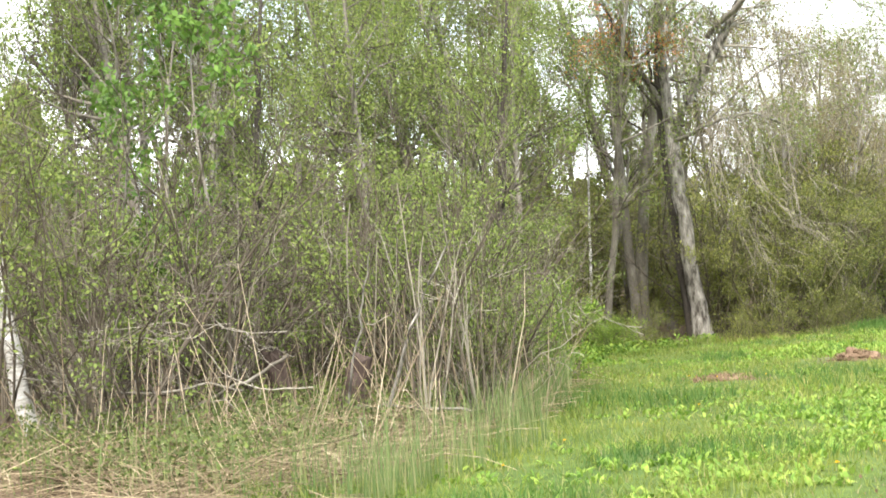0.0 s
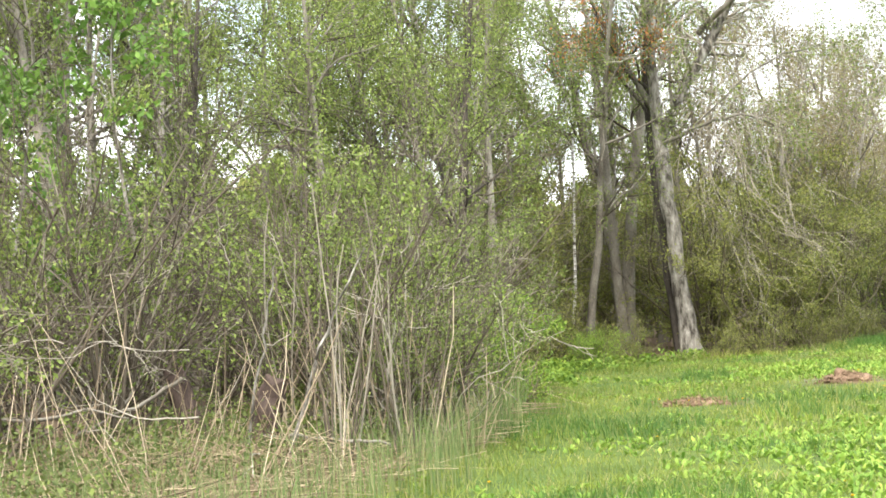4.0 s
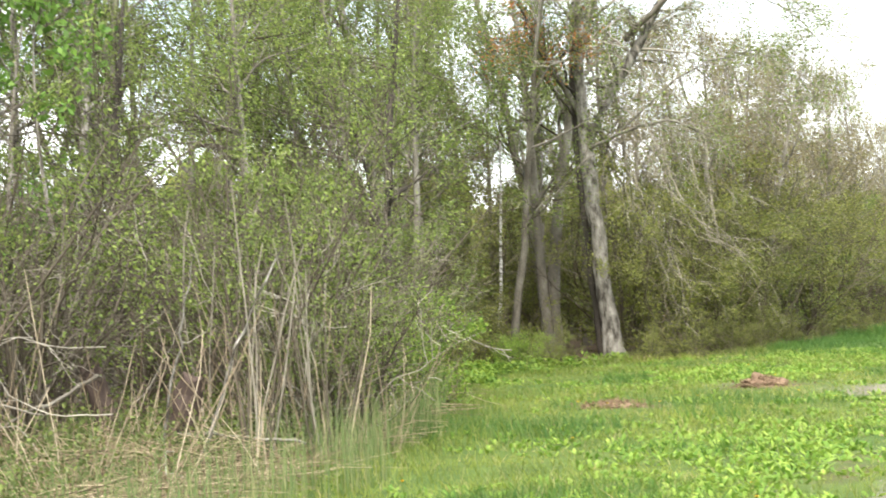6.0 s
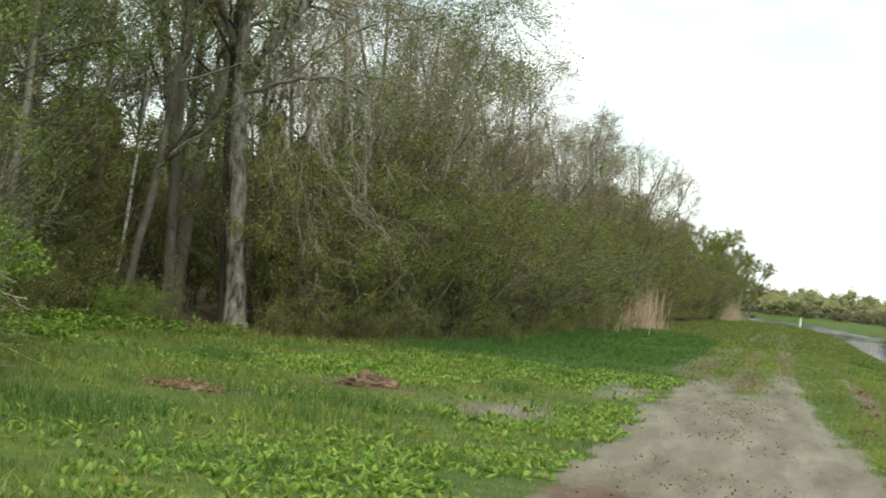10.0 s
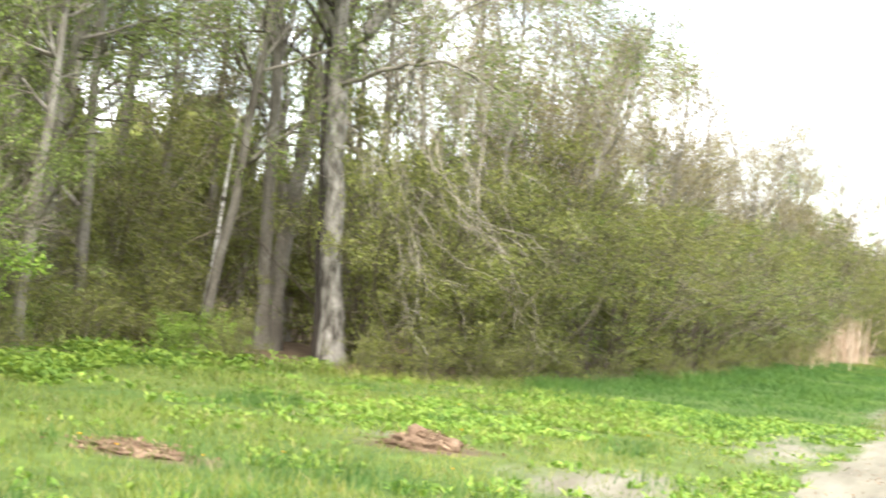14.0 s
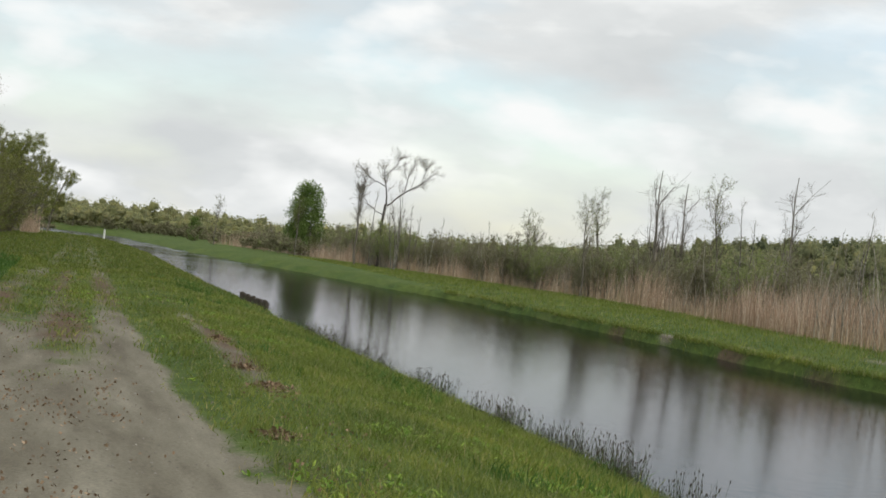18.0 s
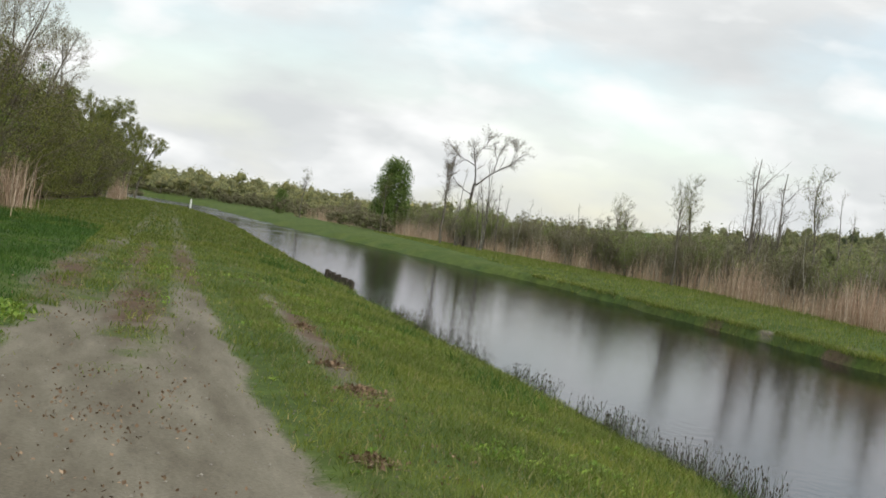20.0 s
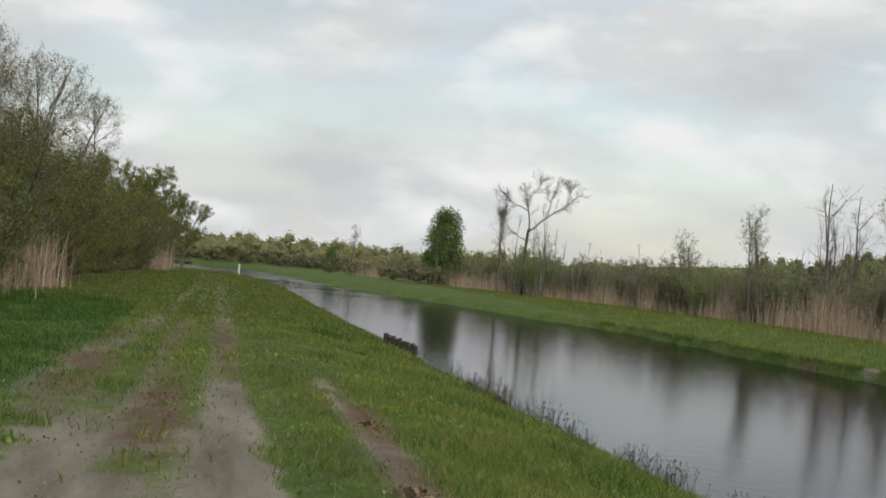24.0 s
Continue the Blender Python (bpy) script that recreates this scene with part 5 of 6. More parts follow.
vase_tree = make_spread_tree(66, "dead_tree", "bare grey tree fanning upward from a forked trunk in the marsh", (((0, -0.1), (0.05, 2.2), (0, 4.6)), (0.15, 0.12, 0.10)), [
    (((0, 4.4), (-0.5, 6.2), (-1.2, 8.2)), (0.07, 0.045, 0.015)), (((0, 4.5), (-0.1, 6.4), (-0.3, 8.7)), (0.07, 0.045, 0.015)), (((0, 4.3), (0.5, 6.2), (0.9, 8.5)), (0.07, 0.045, 0.015)),
    (((0, 4.2), (1.2, 5.6), (2.6, 7.3)), (0.06, 0.04, 0.012)), (((0, 4.0), (-1.1, 5.1), (-1.9, 6.4)), (0.05, 0.035, 0.012)), (((0, 3.8), (0.9, 4.7), (1.8, 5.0)), (0.04, 0.03, 0.012)),
    (((0.4, 5.9), (1.3, 7.0), (1.9, 8.2)), (0.045, 0.03, 0.012)), (((0, 3.4), (-0.8, 4.0), (-1.6, 4.4)), (0.035, 0.025, 0.01))], M_BARK, M_TWIG, 17, 1.1, 6, group="dead marsh trees")
wide_tree.matrix_basis = place(27.3, 131, 0, 1.06)
vase_tree.matrix_basis = place(33.2, 42.5, -35, 1.02)
copy_thing(vase_tree, place(51.7, 60, 140, 0.85))
copy_thing(vase_tree, place(25.2, 131, 75, 0.95))
copy_thing(vase_tree, place(29.6, 133, 200, 0.62))
copy_thing(vase_tree, place(36.0, 112, 30, 0.55))
spread([round_bush], [(26.0, 170, 1.5), (16.4, 205, 0.6)], 19)
spread([dead_a], [(60, 66, 0.8), (46, 100, 0.7)], 20)
spread([dead_b], [(37.6, 89, 1.0), (27.4, 124, 0.8), (30.4, 132, 0.7), (33.6, 134, 0.6), (26.4, 130, 0.8), (36.5, 90, 0.55), (45.0, 92, 0.9), (48.0, 80, 0.85), (47, 66, 0.75), (36.0, 126, 0.6), (55, 62, 0.8), (42, 60, 0.7), (27.3, 123, 0.9), (58, 75, 0.8), (39, 50, 0.5), (36, 40, 0.45)], 21)
spread([bud_tree], [(42.4, 90, 1.05), (32.5, 88, 0.76), (42.5, 115, 1.0), (38.0, 120, 0.75), (39.2, 122, 0.7), (22.5, 150, 0.7), (17, 180, 0.7)], 22)

# ---- turf: grass, weeds ----
def scatter(count, x0, x1, y0, y1, rng, bias=1.0):
    return rng.uniform(x0, x1, count), y0 + (y1 - y0) * rng.rand(count) ** bias


def worn(x, y):
    """How far the turf is worn or covered by soil, from 0 to 1."""
    return np.maximum(bareness(x, y) * 1.05, rustiness(x, y) * 0.85 * (x > edge_of_wood(y) + 0.8))


rng = np.random.RandomState(23)
x, y = scatter(225000, -11, 6.9, -15, 42, rng, 1.2)
ok = (rng.rand(len(x)) > worn(x, y)) & (x > edge_of_wood(y) - 0.6) & (x < near_edge(y) + 0.1)
x, y = x[ok], y[ok]
lush = smooth(value_noise(x, y, 1.1, 46), 0.62, 0.85) * (1 - smooth(x, -1.6, -0.9) * smooth(-x, -3.2, -2.5))
tall = (0.05 + 0.10 * value_noise(x, y, 1.6, 41) ** 2 + 0.10 * lush + 0.04 * smooth(x, 4.0, 6.5)) * rng.uniform(0.6, 1.5, len(x)) + 0.12 * smooth(edge_of_wood(y) + 1.4 - x, 0, 1.4)
wide = np.interp(y, [-15, 10, 42], [0.010, 0.016, 0.03]) * rng.uniform(0.7, 1.3, len(x))
deep = (smooth(y + 1.1 * x + 2.2 * (value_noise(x, y, 1.3, 48) - 0.5), 3.5, 6.0) * (x < -0.9) + 0.8 * lush) > rng.rand(len(x))
for pick, mat, label in ((~deep, M_GRASS, "short green spring grass of the canal bank"), (deep, M_GRASS_DEEP, "deep green grass before the hedge and in lush tufts")):
    s = Shape()
    blades(s, np.stack([x, y, height(x, y) - 0.01], 1)[pick], tall[pick], wide[pick], np.abs(rng.normal(0.6, 0.25, pick.sum())), rng, 3)
    tagged(part("grass", s, mat), label, "grass", kind="stuff")
x, y = scatter(70000, 1.9, 6.9, -4, 20, rng, 1.2)
ok = (rng.rand(len(x)) > worn(x, y)) & (x < near_edge(y) + 0.1)
x, y = x[ok], y[ok]
s = Shape()
blades(s, np.stack([x, y, height(x, y) - 0.01], 1), (0.05 + 0.09 * value_noise(x, y, 0.8, 49)) * rng.uniform(0.6, 1.5, len(x)), rng.uniform(0.006, 0.012, len(x)), np.abs(rng.normal(0.7, 0.3, len(x))), rng, 3)
tagged(part("grass", s, M_GRASS), "fine grass of the verge between path and canal", "grass", kind="stuff")
x, y = scatter(60000, -6, 6.9, 38, 135, rng, 1.4)
ok = (rng.rand(len(x)) > bareness(x, y) * 1.05) & (x > edge_of_wood(y) - 0.6) & (x < near_edge(y) + 0.1)
x, y = x[ok], y[ok]
s = Shape()
blades(s, np.stack([x, y, height(x, y) - 0.01], 1), rng.uniform(0.05, 0.14, len(x)), np.interp(y, [38, 135], [0.035, 0.07]), np.abs(rng.normal(0.6, 0.25, len(x))), rng, 3)
ob = part("grass", s, M_GRASS)
tagged(ob, "short green grass further along the canal bank", "grass", kind="stuff")
x, y = scatter(75000, 21.8, 34, -5, 150, rng, 1.2)
ok = (x > far_edge(y) - 0.1) & (x < reed_line(y) + 0.6)
x, y = x[ok], y[ok]
s = Shape()
blades(s, np.stack([x, y, height(x, y) - 0.01], 1), rng.uniform(0.06, 0.2, len(x)), np.interp(y, [-5, 60, 150], [0.02, 0.032, 0.055]), np.abs(rng.normal(0.35, 0.2, len(x))), rng, 3)
ob = part("grass", s, M_GRASS)
tagged(ob, "green grass on the far canal bank", "grass", kind="stuff")

# longer grass hanging over the far bank's edge
y = rng.uniform(10, 80, 9000)
y = y[value_noise(y, 0 * y, 1.1, 47) > 0.3]
x = far_edge(y) + 0.1 + np.abs(rng.normal(0, 0.12, len(y)))
s = Shape()
blades(s, np.stack([x, y, height(x, y) - 0.02], 1), rng.uniform(0.15, 0.32, len(y)), rng.uniform(0.015, 0.03, len(y)), np.abs(rng.normal(0.9, 0.3, len(y))), rng, 4)
ob = part("bank_grass", s, M_GRASS)
tagged(ob, "long grass overhanging the steep far bank", "grass", kind="stuff")

# broad-leaved weeds in the turf left of the path
x, y = scatter(26000, -9.5, -0.2, -15, 11, rng)
dens = smooth(0.55 * value_noise(x, y, 1.9, 43) + 0.45 * value_noise(x, y, 0.5, 44), 0.36, 0.56) * np.interp(x + 0.35 * np.maximum(y, -4), [-9.5, -5.5, -4, -2.6, -0.2], [0.08, 0.14, 0.6, 1.0, 1.0])
ok = (rng.rand(len(x)) < 0.8 * dens) & (0.7 * rng.rand(len(x)) > worn(x, y)) & (x > edge_of_wood(y))
x, y = x[ok], y[ok]
n = len(x)
s = Shape()
per = 6
cx, cy = np.repeat(x, per) + rng.normal(0, 0.035, n * per), np.repeat(y, per) + rng.normal(0, 0.035, n * per)
broad_leaves(s, np.stack([cx, cy, height(cx, cy) - 0.01], 1), rng.uniform(0.06, 0.15, n * per), rng.uniform(0.02, 0.046, n * per), rng.uniform(0.2, 1.2, n * per), rng)
ob = part("weeds", s, M_DOCK)
tagged(ob, "bright green broad-leaved weeds in the turf", "weeds", kind="stuff")
x, y = scatter(13000, 0.1, 6.2, -9, 24, rng)
dens = smooth(value_noise(x, y, 1.3, 45), 0.5, 0.8) * np.interp(x, [0.1, 1.6, 2.6, 4.0, 6.2], [0.15, 0.3, 0.8, 0.7, 0.25])
ok = (rng.rand(len(x)) < dens) & (0.8 * rng.rand(len(x)) > worn(x, y))
x, y = x[ok], y[ok]
n = len(x)
s = Shape()
cx, cy = np.repeat(x, per) + rng.normal(0, 0.03, n * per), np.repeat(y, per) + rng.normal(0, 0.03, n * per)
broad_leaves(s, np.stack([cx, cy, height(cx, cy) + 0.005], 1), rng.uniform(0.045, 0.11, n * per), rng.uniform(0.014, 0.03, n * per), rng.uniform(0.4, 1.3, n * per), rng)
ob = part("weeds", s, M_DOCK)
tagged(ob, "small light green weeds on the verge and path", "weeds", kind="stuff")

# knee-high light green plants along the foot of the wood
y = rng.uniform(1.5, 11.5, 1300)
x = edge_of_wood(y) + rng.uniform(-0.5, 1.2, 1300)
x = np.where(y > 7.5, rng.uniform(-12.4, -8.4, 1300), x)
y = np.where(y > 7.5, 8.0 + 0.5 * (x + 9.0) + rng.normal(0, 0.75, 1300), y)
ok = value_noise(x, y, 0.8, 52) > 0.38
x, y = x[ok], y[ok]
n, per = len(x), 9
s = Shape()
cx, cy = np.repeat(x, per) + rng.normal(0, 0.07, n * per), np.repeat(y, per) + rng.normal(0, 0.07, n * per)
broad_leaves(s, np.stack([cx, cy, height(cx, cy) + rng.uniform(0.0, 0.22, n * per) * np.repeat(rng.rand(n), per)], 1), rng.uniform(0.07, 0.15, n * per), rng.uniform(0.03, 0.06, n * per), rng.uniform(0.5, 1.4, n * per), rng)
ob = part("weeds", s, M_LEAF_FRESH)
tagged(ob, "knee-high light green leafy plants at the wood's foot", "weeds", kind="stuff")

# ---- small things ----
for x, y, sx, sy, sz in ((-4.0, 0.7, 0.36, 0.26, 0.15), (-5.4, -2.1, 0.44, 0.26, 0.08)):
    mound = thing("soil_mound", "low heap of red-brown soil and dead grass on the turf", "soil heap", "soil heaps", at=(x, y, ground_z(x, y)))
    bm = bmesh.new()
    bmesh.ops.create_icosphere(bm, subdivisions=4, radius=1.0)
    for v in bm.verts:
        p = v.co.copy()
        k = 0.9 + 0.5 * (noise.noise(p * 2.1 + Vector((x, y, 0)))) + 0.3 * noise.noise(p * 5.5 + Vector((y, x, 0)))
        v.co = Vector((p.x * sx * k, p.y * sy * k, max(p.z, -0.15) * sz * (k + 0.25 * noise.noise(p * 6))))
    for f in bm.faces:
        f.smooth = True
    part("earth", bm, M_EARTH, mound)
    tagged(mound, "low heap of red-brown soil and dead grass on the turf", "soil heap", "soil heaps")
    rng = np.random.RandomState(int(50 + 10 * abs(x)))
    u = rng.normal(0, 0.42, (260, 2))
    st = np.stack([u[:, 0] * sx, u[:, 1] * sy, sz * np.exp(-2.0 * (u ** 2).sum(1)) * 0.9 + 0.01], 1)
    s = Shape()
    P = lines(st, np.concatenate([rng.normal(size=(260, 2)), rng.uniform(-0.1, 0.25, (260, 1))], 1), rng.uniform(0.05, 0.16, 260), 3, -0.1, 0.2, rng)
    tubes(s, P, np.full((260, 3), 0.003), 3)
    tagged(part("straw", s, M_CRUMB, mound), kind="stuff")
    u = rng.normal(0, 0.55, (260, 2))
    c = np.stack([u[:, 0] * sx * 1.2, u[:, 1] * sy * 1.2, sz * np.exp(-2.0 * (u ** 2).sum(1)) * 0.9 + 0.03], 1)
    s = Shape()
    leaves(s, np.stack([c, c + 0.01], 1), 1, 0.032, rng, 0.0, 0.01, 0.7)
    tagged(part("dead_leaf_cover", s, M_CRUMB, mound), kind="stuff")

# slim white marker post by the bend of the canal
post = thing("marker_post", "slim white marker post at the water's edge", "post", at=(3.7, 150, ground_z(3.7, 150) - 0.02))
bm = bmesh.new()
bmesh.ops.create_cone(bm, cap_ends=True, segments=12, radius1=0.10, radius2=0.09, depth=0.95, matrix=Matrix.Translation((0, 0, 0.475)))
bmesh.ops.bevel(bm, geom=[e for e in bm.edges if e.calc_face_angle(0) > 1], offset=0.02, segments=2, affect="EDGES")
part("shaft", bm, M_WHITE, post)
bm = bmesh.new()
bmesh.ops.create_cone(bm, cap_ends=True, segments=12, radius1=0.10, radius2=0.02, depth=0.08, matrix=Matrix.Translation((0, 0, 0.99)))
part("cap", bm, M_WHITE, post)

# row of short dark piles in the water by the near bank
piling = thing("piling", "row of short dark wooden piles at the canal's near edge", "piling", at=(6.66, 41.0, WATER))
for k in range(13):
    bm = bmesh.new()
    bmesh.ops.create_cone(bm, cap_ends=True, segments=8, radius1=0.085, radius2=0.07, depth=0.75, matrix=Matrix.Translation((0, 0, -0.05)))
    for v in bm.verts:
        v.co += Vector((0.02 * noise.noise(v.co * 9 + Vector((k, 0, 0))), 0.02 * noise.noise(v.co * 8 + Vector((0, k, 0))), 0.03 * noise.noise(v.co * 5 + Vector((k, k, 0)))))
    stake = part("stake", bm, M_WOOD_DARK, piling)
    stake.location = (0.06 - 0.012 * k + 0.03 * math.sin(k * 3.1), 0.50 * k, -0.03 + 0.04 * math.sin(k * 2.3))

bm = bmesh.new()
bmesh.ops.create_cube(bm, size=1.0, matrix=Matrix.Translation((-0.10, 3.0, 0.0)) @ Matrix.Diagonal((0.05, 6.0, 0.16, 1)))
bmesh.ops.bevel(bm, geom=bm.edges[:], offset=0.012, segments=1, affect="EDGES")
part("board", bm, M_WOOD_DARK, piling, "dark wet board behind the stakes")

# dark rush tufts along the near water's edge
rng = np.random.RandomState(29)
tuft = thing("rush_tuft", "tuft of dark rushes with brown seed heads at the water's edge", "rushes", "rush tufts")
base = np.concatenate([rng.normal(0, 0.24, (70, 2)), np.zeros((70, 1))], 1)
P = lines(base, np.concatenate([rng.normal(0, 0.2, (70, 2)), np.ones((70, 1))], 1), rng.uniform(0.45, 0.95, 70), 5, 0.0, 0.06, rng)
s = Shape()
tubes(s, P, np.full((70, 5), 0.0055) * np.linspace(1, 0.5, 5), 3)
tagged(part("sward", s, M_RUSH, tuft), kind="stuff")
tips = P[:, -1][rng.rand(70) < 0.55]
s = Shape()
tubes(s, np.stack([tips + np.array([0, 0, q]) for q in (-0.03, -0.01, 0.02, 0.04)], 1), np.array([[0.004, 0.013, 0.013, 0.003]]).repeat(len(tips), 0), 5)
tagged(part("tassel", s, M_WOOD_DARK, tuft), kind="stuff")
spots = []
for y in np.concatenate([np.arange(1.5, 13.5, 0.45), np.arange(14, 40, 1.1)]):
    if value_noise(np.array(y), np.array(3.0), 1.6, 61) > 0.45:
        spots.append((float(near_edge(np.array([y]))[0]) - rng.uniform(0.0, 0.45), float(y), rng.uniform(0.3, 0.55)))
spread([tuft], spots, 30)

# tan reeds standing at the foot of the hedge
rng = np.random.RandomState(71)
for cx, cy, wide, deep, tall in ((-4.75, 50.0, 0.45, 2.2, 2.1), (-2.4, 110.0, 0.3, 3.0, 1.7), (-4.9, 42.0, 0.35, 3.0, 1.0)):
    n = 520
    x, y = cx + rng.normal(0, wide, n), cy + rng.normal(0, deep, n)
    s = Shape()
    reeds(s, x, y, tall * (0.35 + 0.9 * value_noise(x, y, 1.2, 35)), rng, 0.026, 0.25)
    ob = part("reed_patch", s, M_REED_RUST if tall > 1.4 else M_REED)
    tagged(ob, "patch of dry rust-tan reeds before the hedge", "reeds", kind="stuff")

# dead reed stalks and fresh blades in front of the thicket
cy = rng.uniform(-12.6, -2.0, 46)
cx = edge_of_wood(cy) - rng.uniform(0.0, 1.0, 46) * np.where(cy < -9.5, 4.4, 2.0)
tilt = rng.normal(0, 0.28, (46, 2))
own = rng.randint(0, 46, 330)
x, y = cx[own] + rng.normal(0, 0.22, 330), cy[own] + rng.normal(0, 0.22, 330)
base = np.stack([x, y, height(x, y) - 0.05], 1)
P = lines(base, np.concatenate([tilt[own] + rng.normal(0, 0.16, (330, 2)), np.ones((330, 1))], 1), rng.uniform(0.7, 2.3, 330) * rng.uniform(0.5, 1, 330), 5, 0.0, 0.06, rng)
s = Shape()
tubes(s, P, rng.uniform(0.004, 0.0085, (330, 1)) * np.linspace(1, 0.5, 5), 4)
ob = part("dead_stalks", s, M_STALK)
tagged(ob, "dry tan reed stalks leaning before the thicket", "reeds", kind="stuff")
y = -14.2 + 11 * rng.rand(2400) ** 1.3
x = edge_of_wood(y) - (0.8 * rng.rand(2400) ** 1.8 - 0.16) * np.where(y < -9.5, 4.6, 1.8)
s = Shape()
blades(s, np.stack([x, y, height(x, y) - 0.02], 1), rng.uniform(0.3, 0.8, 2400), rng.uniform(0.008, 0.017, 2400), np.abs(rng.normal(0.12, 0.12, 2400)), rng, 4)
ob = part("marsh_blades", s, M_IRIS)
tagged(ob, "upright blue-green marsh blades at the thicket's foot", "marsh grass", kind="stuff")
y = np.where(rng.rand(5200) < 0.22, rng.uniform(-13.6, -9.5, 5200), rng.uniform(-16, 4, 5200))
x = edge_of_wood(y) - rng.uniform(-0.04, 1.0, 5200) * np.where(y < -9, 4.4, 3.2)
P = lines(np.stack([x, y, height(x, y) + rng.uniform(0.01, 0.22, 5200)], 1), np.concatenate([rng.normal(size=(5200, 2)), rng.uniform(-0.15, 0.3, (5200, 1))], 1), rng.uniform(0.3, 1.1, 5200), 4, -0.05, 0.12, rng)
s = Shape()
tubes(s, P, np.full((5200, 4), 0.005) * np.linspace(1, 0.5, 4), 3)
ob = part("litter", s, M_LITTER)
tagged(ob, "straw-coloured fallen stalks matted on the ground", "litter", kind="stuff")

y = -13.8 + 13.5 * rng.rand(2600) ** 1.2
x = edge_of_wood(y) - rng.uniform(0.15, 1.0, 2600) * np.where(y < -9.5, 4.8, 3.0)
lin = np.stack([np.stack([x, y, height(x, y)], 1), np.stack([x, y, height(x, y) + rng.uniform(0.15, 0.55, 2600)], 1)], 1)
s = Shape()
leaves(s, lin, 15, 0.05, rng, 0.1, 0.11)
ob = part("undergrowth", s, M_LEAF_UNDER)
tagged(ob, "low dull green undergrowth at the thicket's foot", "undergrowth", kind="stuff")

# broken straw heaped before the thicket
n = 2700
y = rng.uniform(-13.9, -9.6, n)
x = edge_of_wood(y) - 0.1 - 3.9 * rng.rand(n)
heaped = 0.38 * smooth(value_noise(x, y, 0.9, 73), 0.35, 0.8)
P = lines(np.stack([x, y, height(x, y) + heaped * rng.rand(n) + 0.015], 1), np.concatenate([rng.normal(size=(n, 2)), rng.normal(0.02, 0.22, (n, 1))], 1), rng.uniform(0.2, 0.8, n), 4, -0.03, 0.1, rng)
s = Shape()
tubes(s, P, rng.uniform(0.003, 0.0065, (n, 1)) * np.linspace(1, 0.6, 4), 3)
ob = part("straw_litter", s, M_STRAW)
tagged(ob, "broken straw-coloured reed stalks heaped on the ground", "litter", kind="stuff")

# crooked bleached twigs reaching out of the thicket's front
for k in range(16):
    yy = rng.uniform(-11.6, -8.4)
    xx = float(edge_of_wood(np.array(yy))) - rng.uniform(0.8, 4.2)
    P = lines(np.array([[xx, yy, ground_z(xx, yy) + rng.uniform(0.3, 1.9)]]), np.array([[rng.normal(0.2, 1.0), rng.normal(-0.2, 0.5), rng.uniform(-0.1, 0.7)]]), [rng.uniform(0.7, 1.9)], 11, 0.02, 0.3, rng)
    R = rng.uniform(0.004, 0.008) * np.linspace(1, 0.3, 11)[None]
    Q, QR = branch(P, R, 4, 0.3, 0.95, 50, 0.45, 6, 0.0, 0.28, rng, 0.7)
    s = Shape()
    tubes(s, P, R, 5)
    tubes(s, Q, np.maximum(QR, 0.002), 4)
    tagged(part("twig", s, M_TWIG_DEAD), "crooked bleached bare twig sticking out of the thicket", "branch", "bleached twigs")

# two rotten stumps, a fallen log and broken pale sticks in the thicket
for x, y, tall, r, tilt in ((-8.62, -8.8, 1.0, 0.13, 12), (-7.95, -8.8, 0.9, 0.15, -14)):
    st = thing("stump", "broken dark brown rotten stump among the shrubs", "stump", "stumps", at=(x, y, ground_z(x, y) - 0.08))
    st.rotation_euler = (radians(tilt * 0.4), radians(-tilt), 0)
    bm = bmesh.new()
    bmesh.ops.create_cone(bm, cap_ends=True, segments=14, radius1=r * 1.3, radius2=r * 0.9, depth=tall, matrix=Matrix.Translation((0, 0, tall / 2)))
    bmesh.ops.subdivide_edges(bm, edges=[e for e in bm.edges if abs(e.verts[0].co.z - e.verts[1].co.z) > 0.1], cuts=5)
    for v in bm.verts:
        v.co += Vector((0.04 * noise.noise(v.co * 6), 0.04 * noise.noise(v.co * 6 + Vector((5, 0, 0))), (0.22 * noise.noise(v.co * 9 + Vector((x, 0, 0))) if v.co.z > tall - 0.05 else 0)))
    part("body", bm, M_STUMP, st)
rng = np.random.RandomState(77)
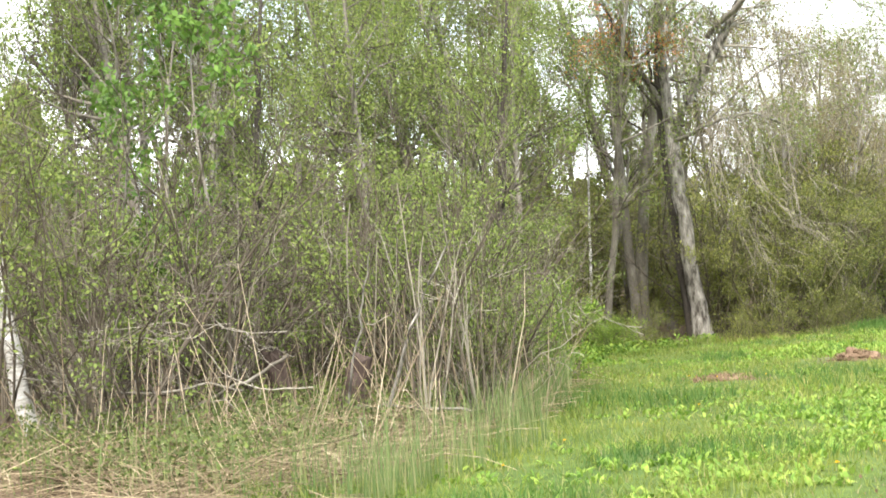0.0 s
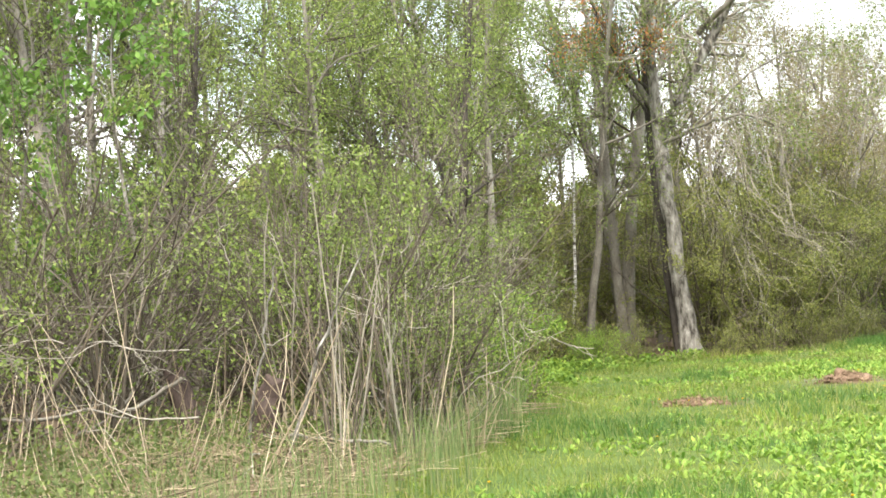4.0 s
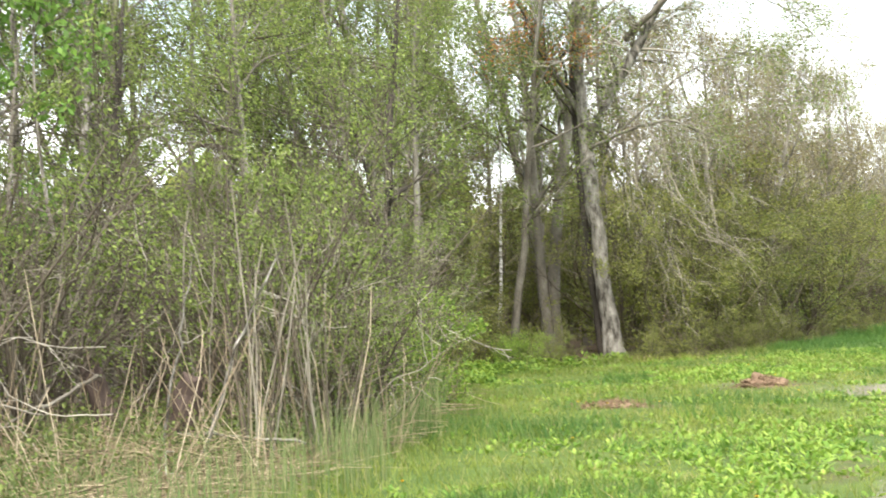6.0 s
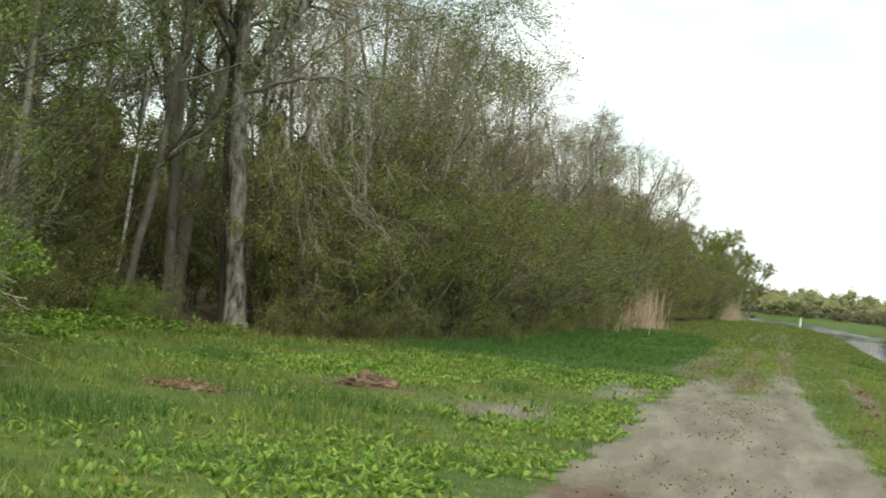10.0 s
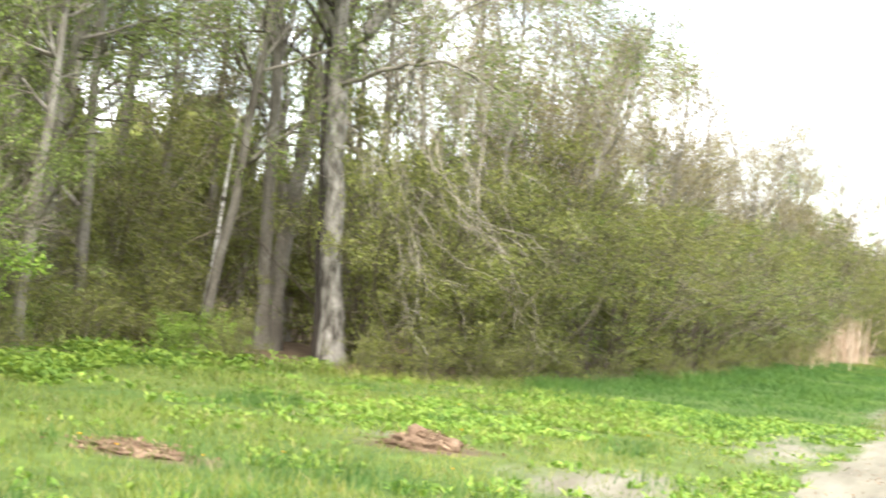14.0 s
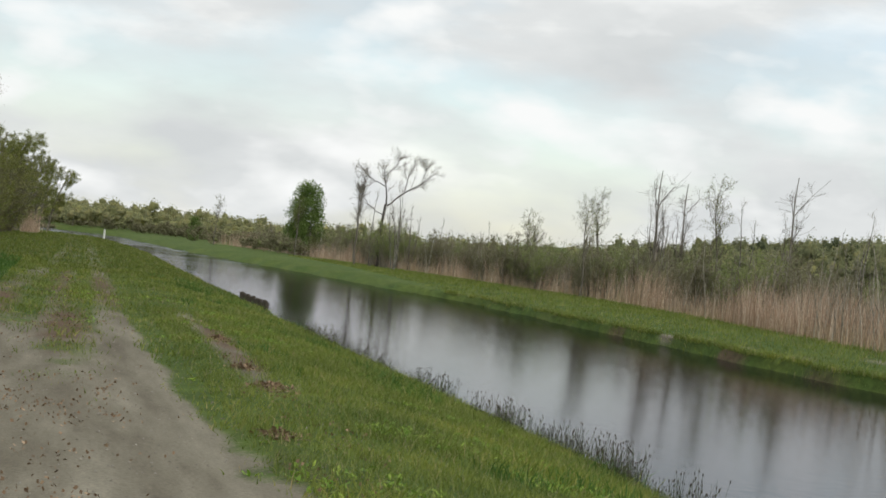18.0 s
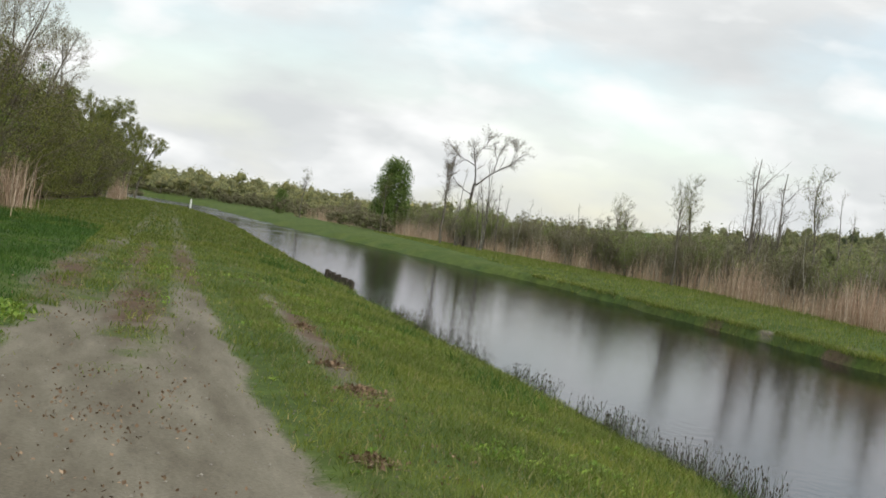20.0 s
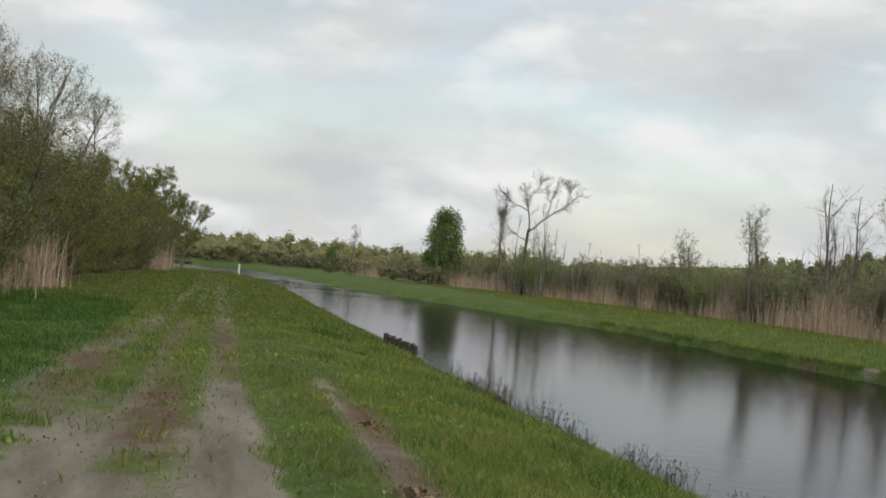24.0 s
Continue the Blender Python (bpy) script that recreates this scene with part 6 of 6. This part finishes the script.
for name, label, mat, pts, radii in (
    ("fallen_log", "thin grey fallen log lying in dry litter", M_BARK, ((-7.4, -9.5, 0.42), (-6.7, -9.5, 0.38), (-6.05, -9.5, 0.32)), (0.017, 0.019, 0.014)),
    ("stick", "grey broken branch leaning out of the thicket", M_BARK, ((-9.3, -10.4, 0.35), (-8.72, -10.3, 0.66), (-8.2, -10.3, 0.80), (-7.86, -10.1, 1.03)), (0.014, 0.017, 0.019, 0.02)),
    ("stick", "long crooked grey branch low in the thicket", M_BARK, ((-10.8, -11.0, 1.0), (-9.5, -11.0, 0.80), (-8.65, -11.0, 0.72), (-8.45, -10.8, 0.84), (-8.1, -10.6, 0.70)), (0.012, 0.014, 0.016, 0.014, 0.006)),
    ("stick", "forked bleached twig over the shrubs", M_BARK_PALE, ((-7.3, -10.0, 0.1), (-7.15, -10.0, 0.9), (-6.98, -10.0, 1.5), (-6.85, -10.0, 2.1)), (0.016, 0.013, 0.010, 0.005)),
    ("stick", "slanting bleached stem among the shrubs", M_BARK_PALE, ((-6.9, -10.0, 0.05), (-6.62, -10.0, 0.86), (-6.3, -10.0, 1.5), (-5.95, -9.9, 2.1)), (0.022, 0.019, 0.014, 0.007)),
):
    P, R = bend(pts, radii, 14, 0.015)
    s = Shape()
    tubes(s, P, R, 7)
    ob = part(name, s, mat)
    tagged(ob, label, "log" if name == "fallen_log" else "branch")

# clumps of bare grey poles fanning up out of the thicket
for cx, cy, n, tall in ((-6.6, -9.5, 13, 3.0), (-6.25, -8.7, 9, 2.6), (-7.9, -8.0, 9, 3.4), (-9.6, -9.0, 7, 3.6), (-6.9, -7.4, 7, 3.0)):
    clump = thing("shrub", "clump of bare grey poles fanning up out of the thicket", "bush", "bare pole clumps", at=(cx, cy, ground_z(cx, cy) - 0.05))
    for k in range(n):
        a = rng.uniform(0, 6.28)
        r = rng.uniform(0.02, 0.16)
        P = lines(np.array([[math.cos(a) * r, math.sin(a) * r, 0.0]]), np.array([[math.cos(a) * rng.uniform(0.03, 0.3), math.sin(a) * 0.2, 1.0]]), [tall * rng.uniform(0.55, 1.0)], 8, 0.01, 0.05, rng)
        s = Shape()
        tubes(s, P, rng.uniform(0.009, 0.018) * np.linspace(1, 0.35, 8)[None], 5)
        part("stem", s, M_TWIG if k % 3 else M_TWIG_PALE, clump)

# broken birch stem with peeling white bark
birch = thing("dead_birch", "leaning dead birch stem with peeling white bark", "tree")
P, R = bend(((0, 0, -0.1), (-0.15, 0, 0.9), (-0.35, 0, 2.2), (-0.55, 0, 4.2)), (0.12, 0.10, 0.09, 0.06), 14, 0.02)
s = Shape()
tubes(s, P, R, 9)
part("trunk", s, M_BARK_BIRCH, birch)
birch.matrix_basis = place(-10.62, -11.0, 0, 1.0)

# maple saplings with large fresh leaves
maple = make_tree(81, 5.6, 0.045, 9, 1.6, 52, M_TWIG, M_BARK, M_LEAF_GREEN, 9, 0.12, "maple sapling with large fresh green leaves", name="maple_sapling", low=0.35, up=0.02, sub=4, twig=3, sub_len=0.7, twig_len=0.3)
spread([maple], [(-11.4, -8.6, 0.75), (-11.0, -6.2, 0.95), (-12.6, -5.4, 1.1)], 82)

for x, y, turn, size in ((-16.9, -0.6, 40, 0.95), (-15.7, 0.3, 160, 0.9), (-18.4, 1.6, 250, 0.95), (-17.6, -1.8, 80, 0.9)):
    copy_thing(stem_tree, place(x, y, turn, size))
stem_tree.matrix_basis = place(-18.6, 2.8, 10)

# loose stones on the path
rng = np.random.RandomState(91)
n = 2600
y = rng.uniform(-14, 26, n)
x = 0.9 + rng.normal(0, 1.0, n)
c = np.stack([x, y, height(x, y) + 0.018], 1)
r = rng.uniform(0.004, 0.013, n)[:, None]
corners = np.array([(1, 0, 0), (0, 1, 0), (-1, 0, 0), (0, -1, 0), (0, 0, 0.8)], float)
V = c[:, None] + corners[None] * r[:, None] * rng.uniform(0.7, 1.3, (n, 5, 1))
s = Shape()
V6 = np.concatenate([V, V[:, 4:5] + 0.001], 1)
idx = np.arange(n * 6).reshape(n, 6)
F = np.concatenate([np.stack([idx[:, a], idx[:, b], idx[:, 5], idx[:, 4]], -1) for a, b in ((0, 1), (1, 2), (2, 3), (3, 0))])
s.add(V6, F)
ob = part("stones", s, M_STONE)
tagged(ob, "small pale stones lying loose on the path", "stones", kind="stuff")

# brown litter heaps on the worn strip of the verge
rng = np.random.RandomState(92)
for cx, cy, r, n in ((2.58, 6.7, 0.22, 300), (2.64, 13.3, 0.16, 180), (2.5, 8.6, 0.14, 110), (2.15, 2.6, 0.15, 120)):
    heap = thing("litter_heap", "small flat heap of brown dead leaves and stalks on worn ground", "litter heap", "litter heaps", at=(cx, cy, ground_z(cx, cy)))
    u = rng.normal(0, 0.5, (n, 2)) * r
    lift = 0.012 + 0.035 * np.exp(-(u ** 2).sum(1) / (0.5 * r * r))
    c = np.stack([u[:, 0], u[:, 1] * 1.5, lift], 1)
    s = Shape()
    leaves(s, np.stack([c, c + 0.01], 1), 1, 0.042, rng, 0.0, 0.006, 0.7)
    tagged(part("dead_leaf_cover", s, M_CRUMB, heap), kind="stuff")
    s = Shape()
    P = lines(c[: n // 3], np.concatenate([rng.normal(size=(n // 3, 2)), rng.uniform(-0.1, 0.15, (n // 3, 1))], 1), rng.uniform(0.05, 0.18, n // 3), 3, -0.05, 0.15, rng)
    tubes(s, P, np.full((n // 3, 3), 0.0028), 3)
    tagged(part("straw", s, M_LITTER, heap, "pale dry stalks"), kind="stuff")

# dandelions in the turf
flower = thing("dandelion", "yellow dandelion flower on a short stalk in the turf", "flower", "dandelions")
bm = bmesh.new()
bmesh.ops.create_cone(bm, cap_ends=True, segments=6, radius1=0.004, radius2=0.003, depth=0.12, matrix=Matrix.Translation((0, 0, 0.06)))
part("stalk", bm, M_GRASS, flower)
rng = np.random.RandomState(95)
s = Shape()
ang = rng.uniform(0, 2 * np.pi, 60)
rad = rng.uniform(0.006, 0.022, 60)
c = np.stack([np.cos(ang) * 0.004, np.sin(ang) * 0.004, np.full(60, 0.118)], 1)
tip = np.stack([np.cos(ang) * rad, np.sin(ang) * rad, 0.135 - rad * 0.5], 1)
side = np.stack([-np.sin(ang), np.cos(ang), 0 * ang], 1) * 0.003
s.add(np.stack([c, (c + tip) / 2 + side, tip, (c + tip) / 2 - side], 1), np.arange(240).reshape(-1, 4))
part("bloom", s, M_YELLOW, flower, "bright yellow bloom")
spots = [(float(a), float(b), float(c)) for a, b, c in zip(rng.uniform(-6, -1.2, 22), rng.uniform(-13, 6, 22), rng.uniform(0.8, 1.2, 22))]
spread([flower], spots, 96)

# brown leaf and soil crumbs on the track's middle and edges
rng = np.random.RandomState(93)
n = 6500
y = -14 + 46 * rng.rand(n) ** 1.2
x = np.where(rng.rand(n) < 0.55, 0.4 + rng.normal(0, 0.45, n), np.where(rng.rand(n) < 0.5, 2.55 + rng.normal(0, 0.25, n), -0.7 + rng.normal(0, 0.5, n)))
ok = rng.rand(n) < smooth(value_noise(x, y, 0.6, 94), 0.45, 0.75)
x, y = x[ok], y[ok]
lin = np.stack([np.stack([x, y, height(x, y) + 0.022], 1), np.stack([x + 0.01, y, height(x, y) + 0.026], 1)], 1)
s = Shape()
leaves(s, lin, 2, 0.026, rng, 0.0, 0.03, 0.8)
ob = part("crumbs", s, M_CRUMB)
tagged(ob, "brown dead leaves and soil crumbs on the path", "litter", kind="stuff")
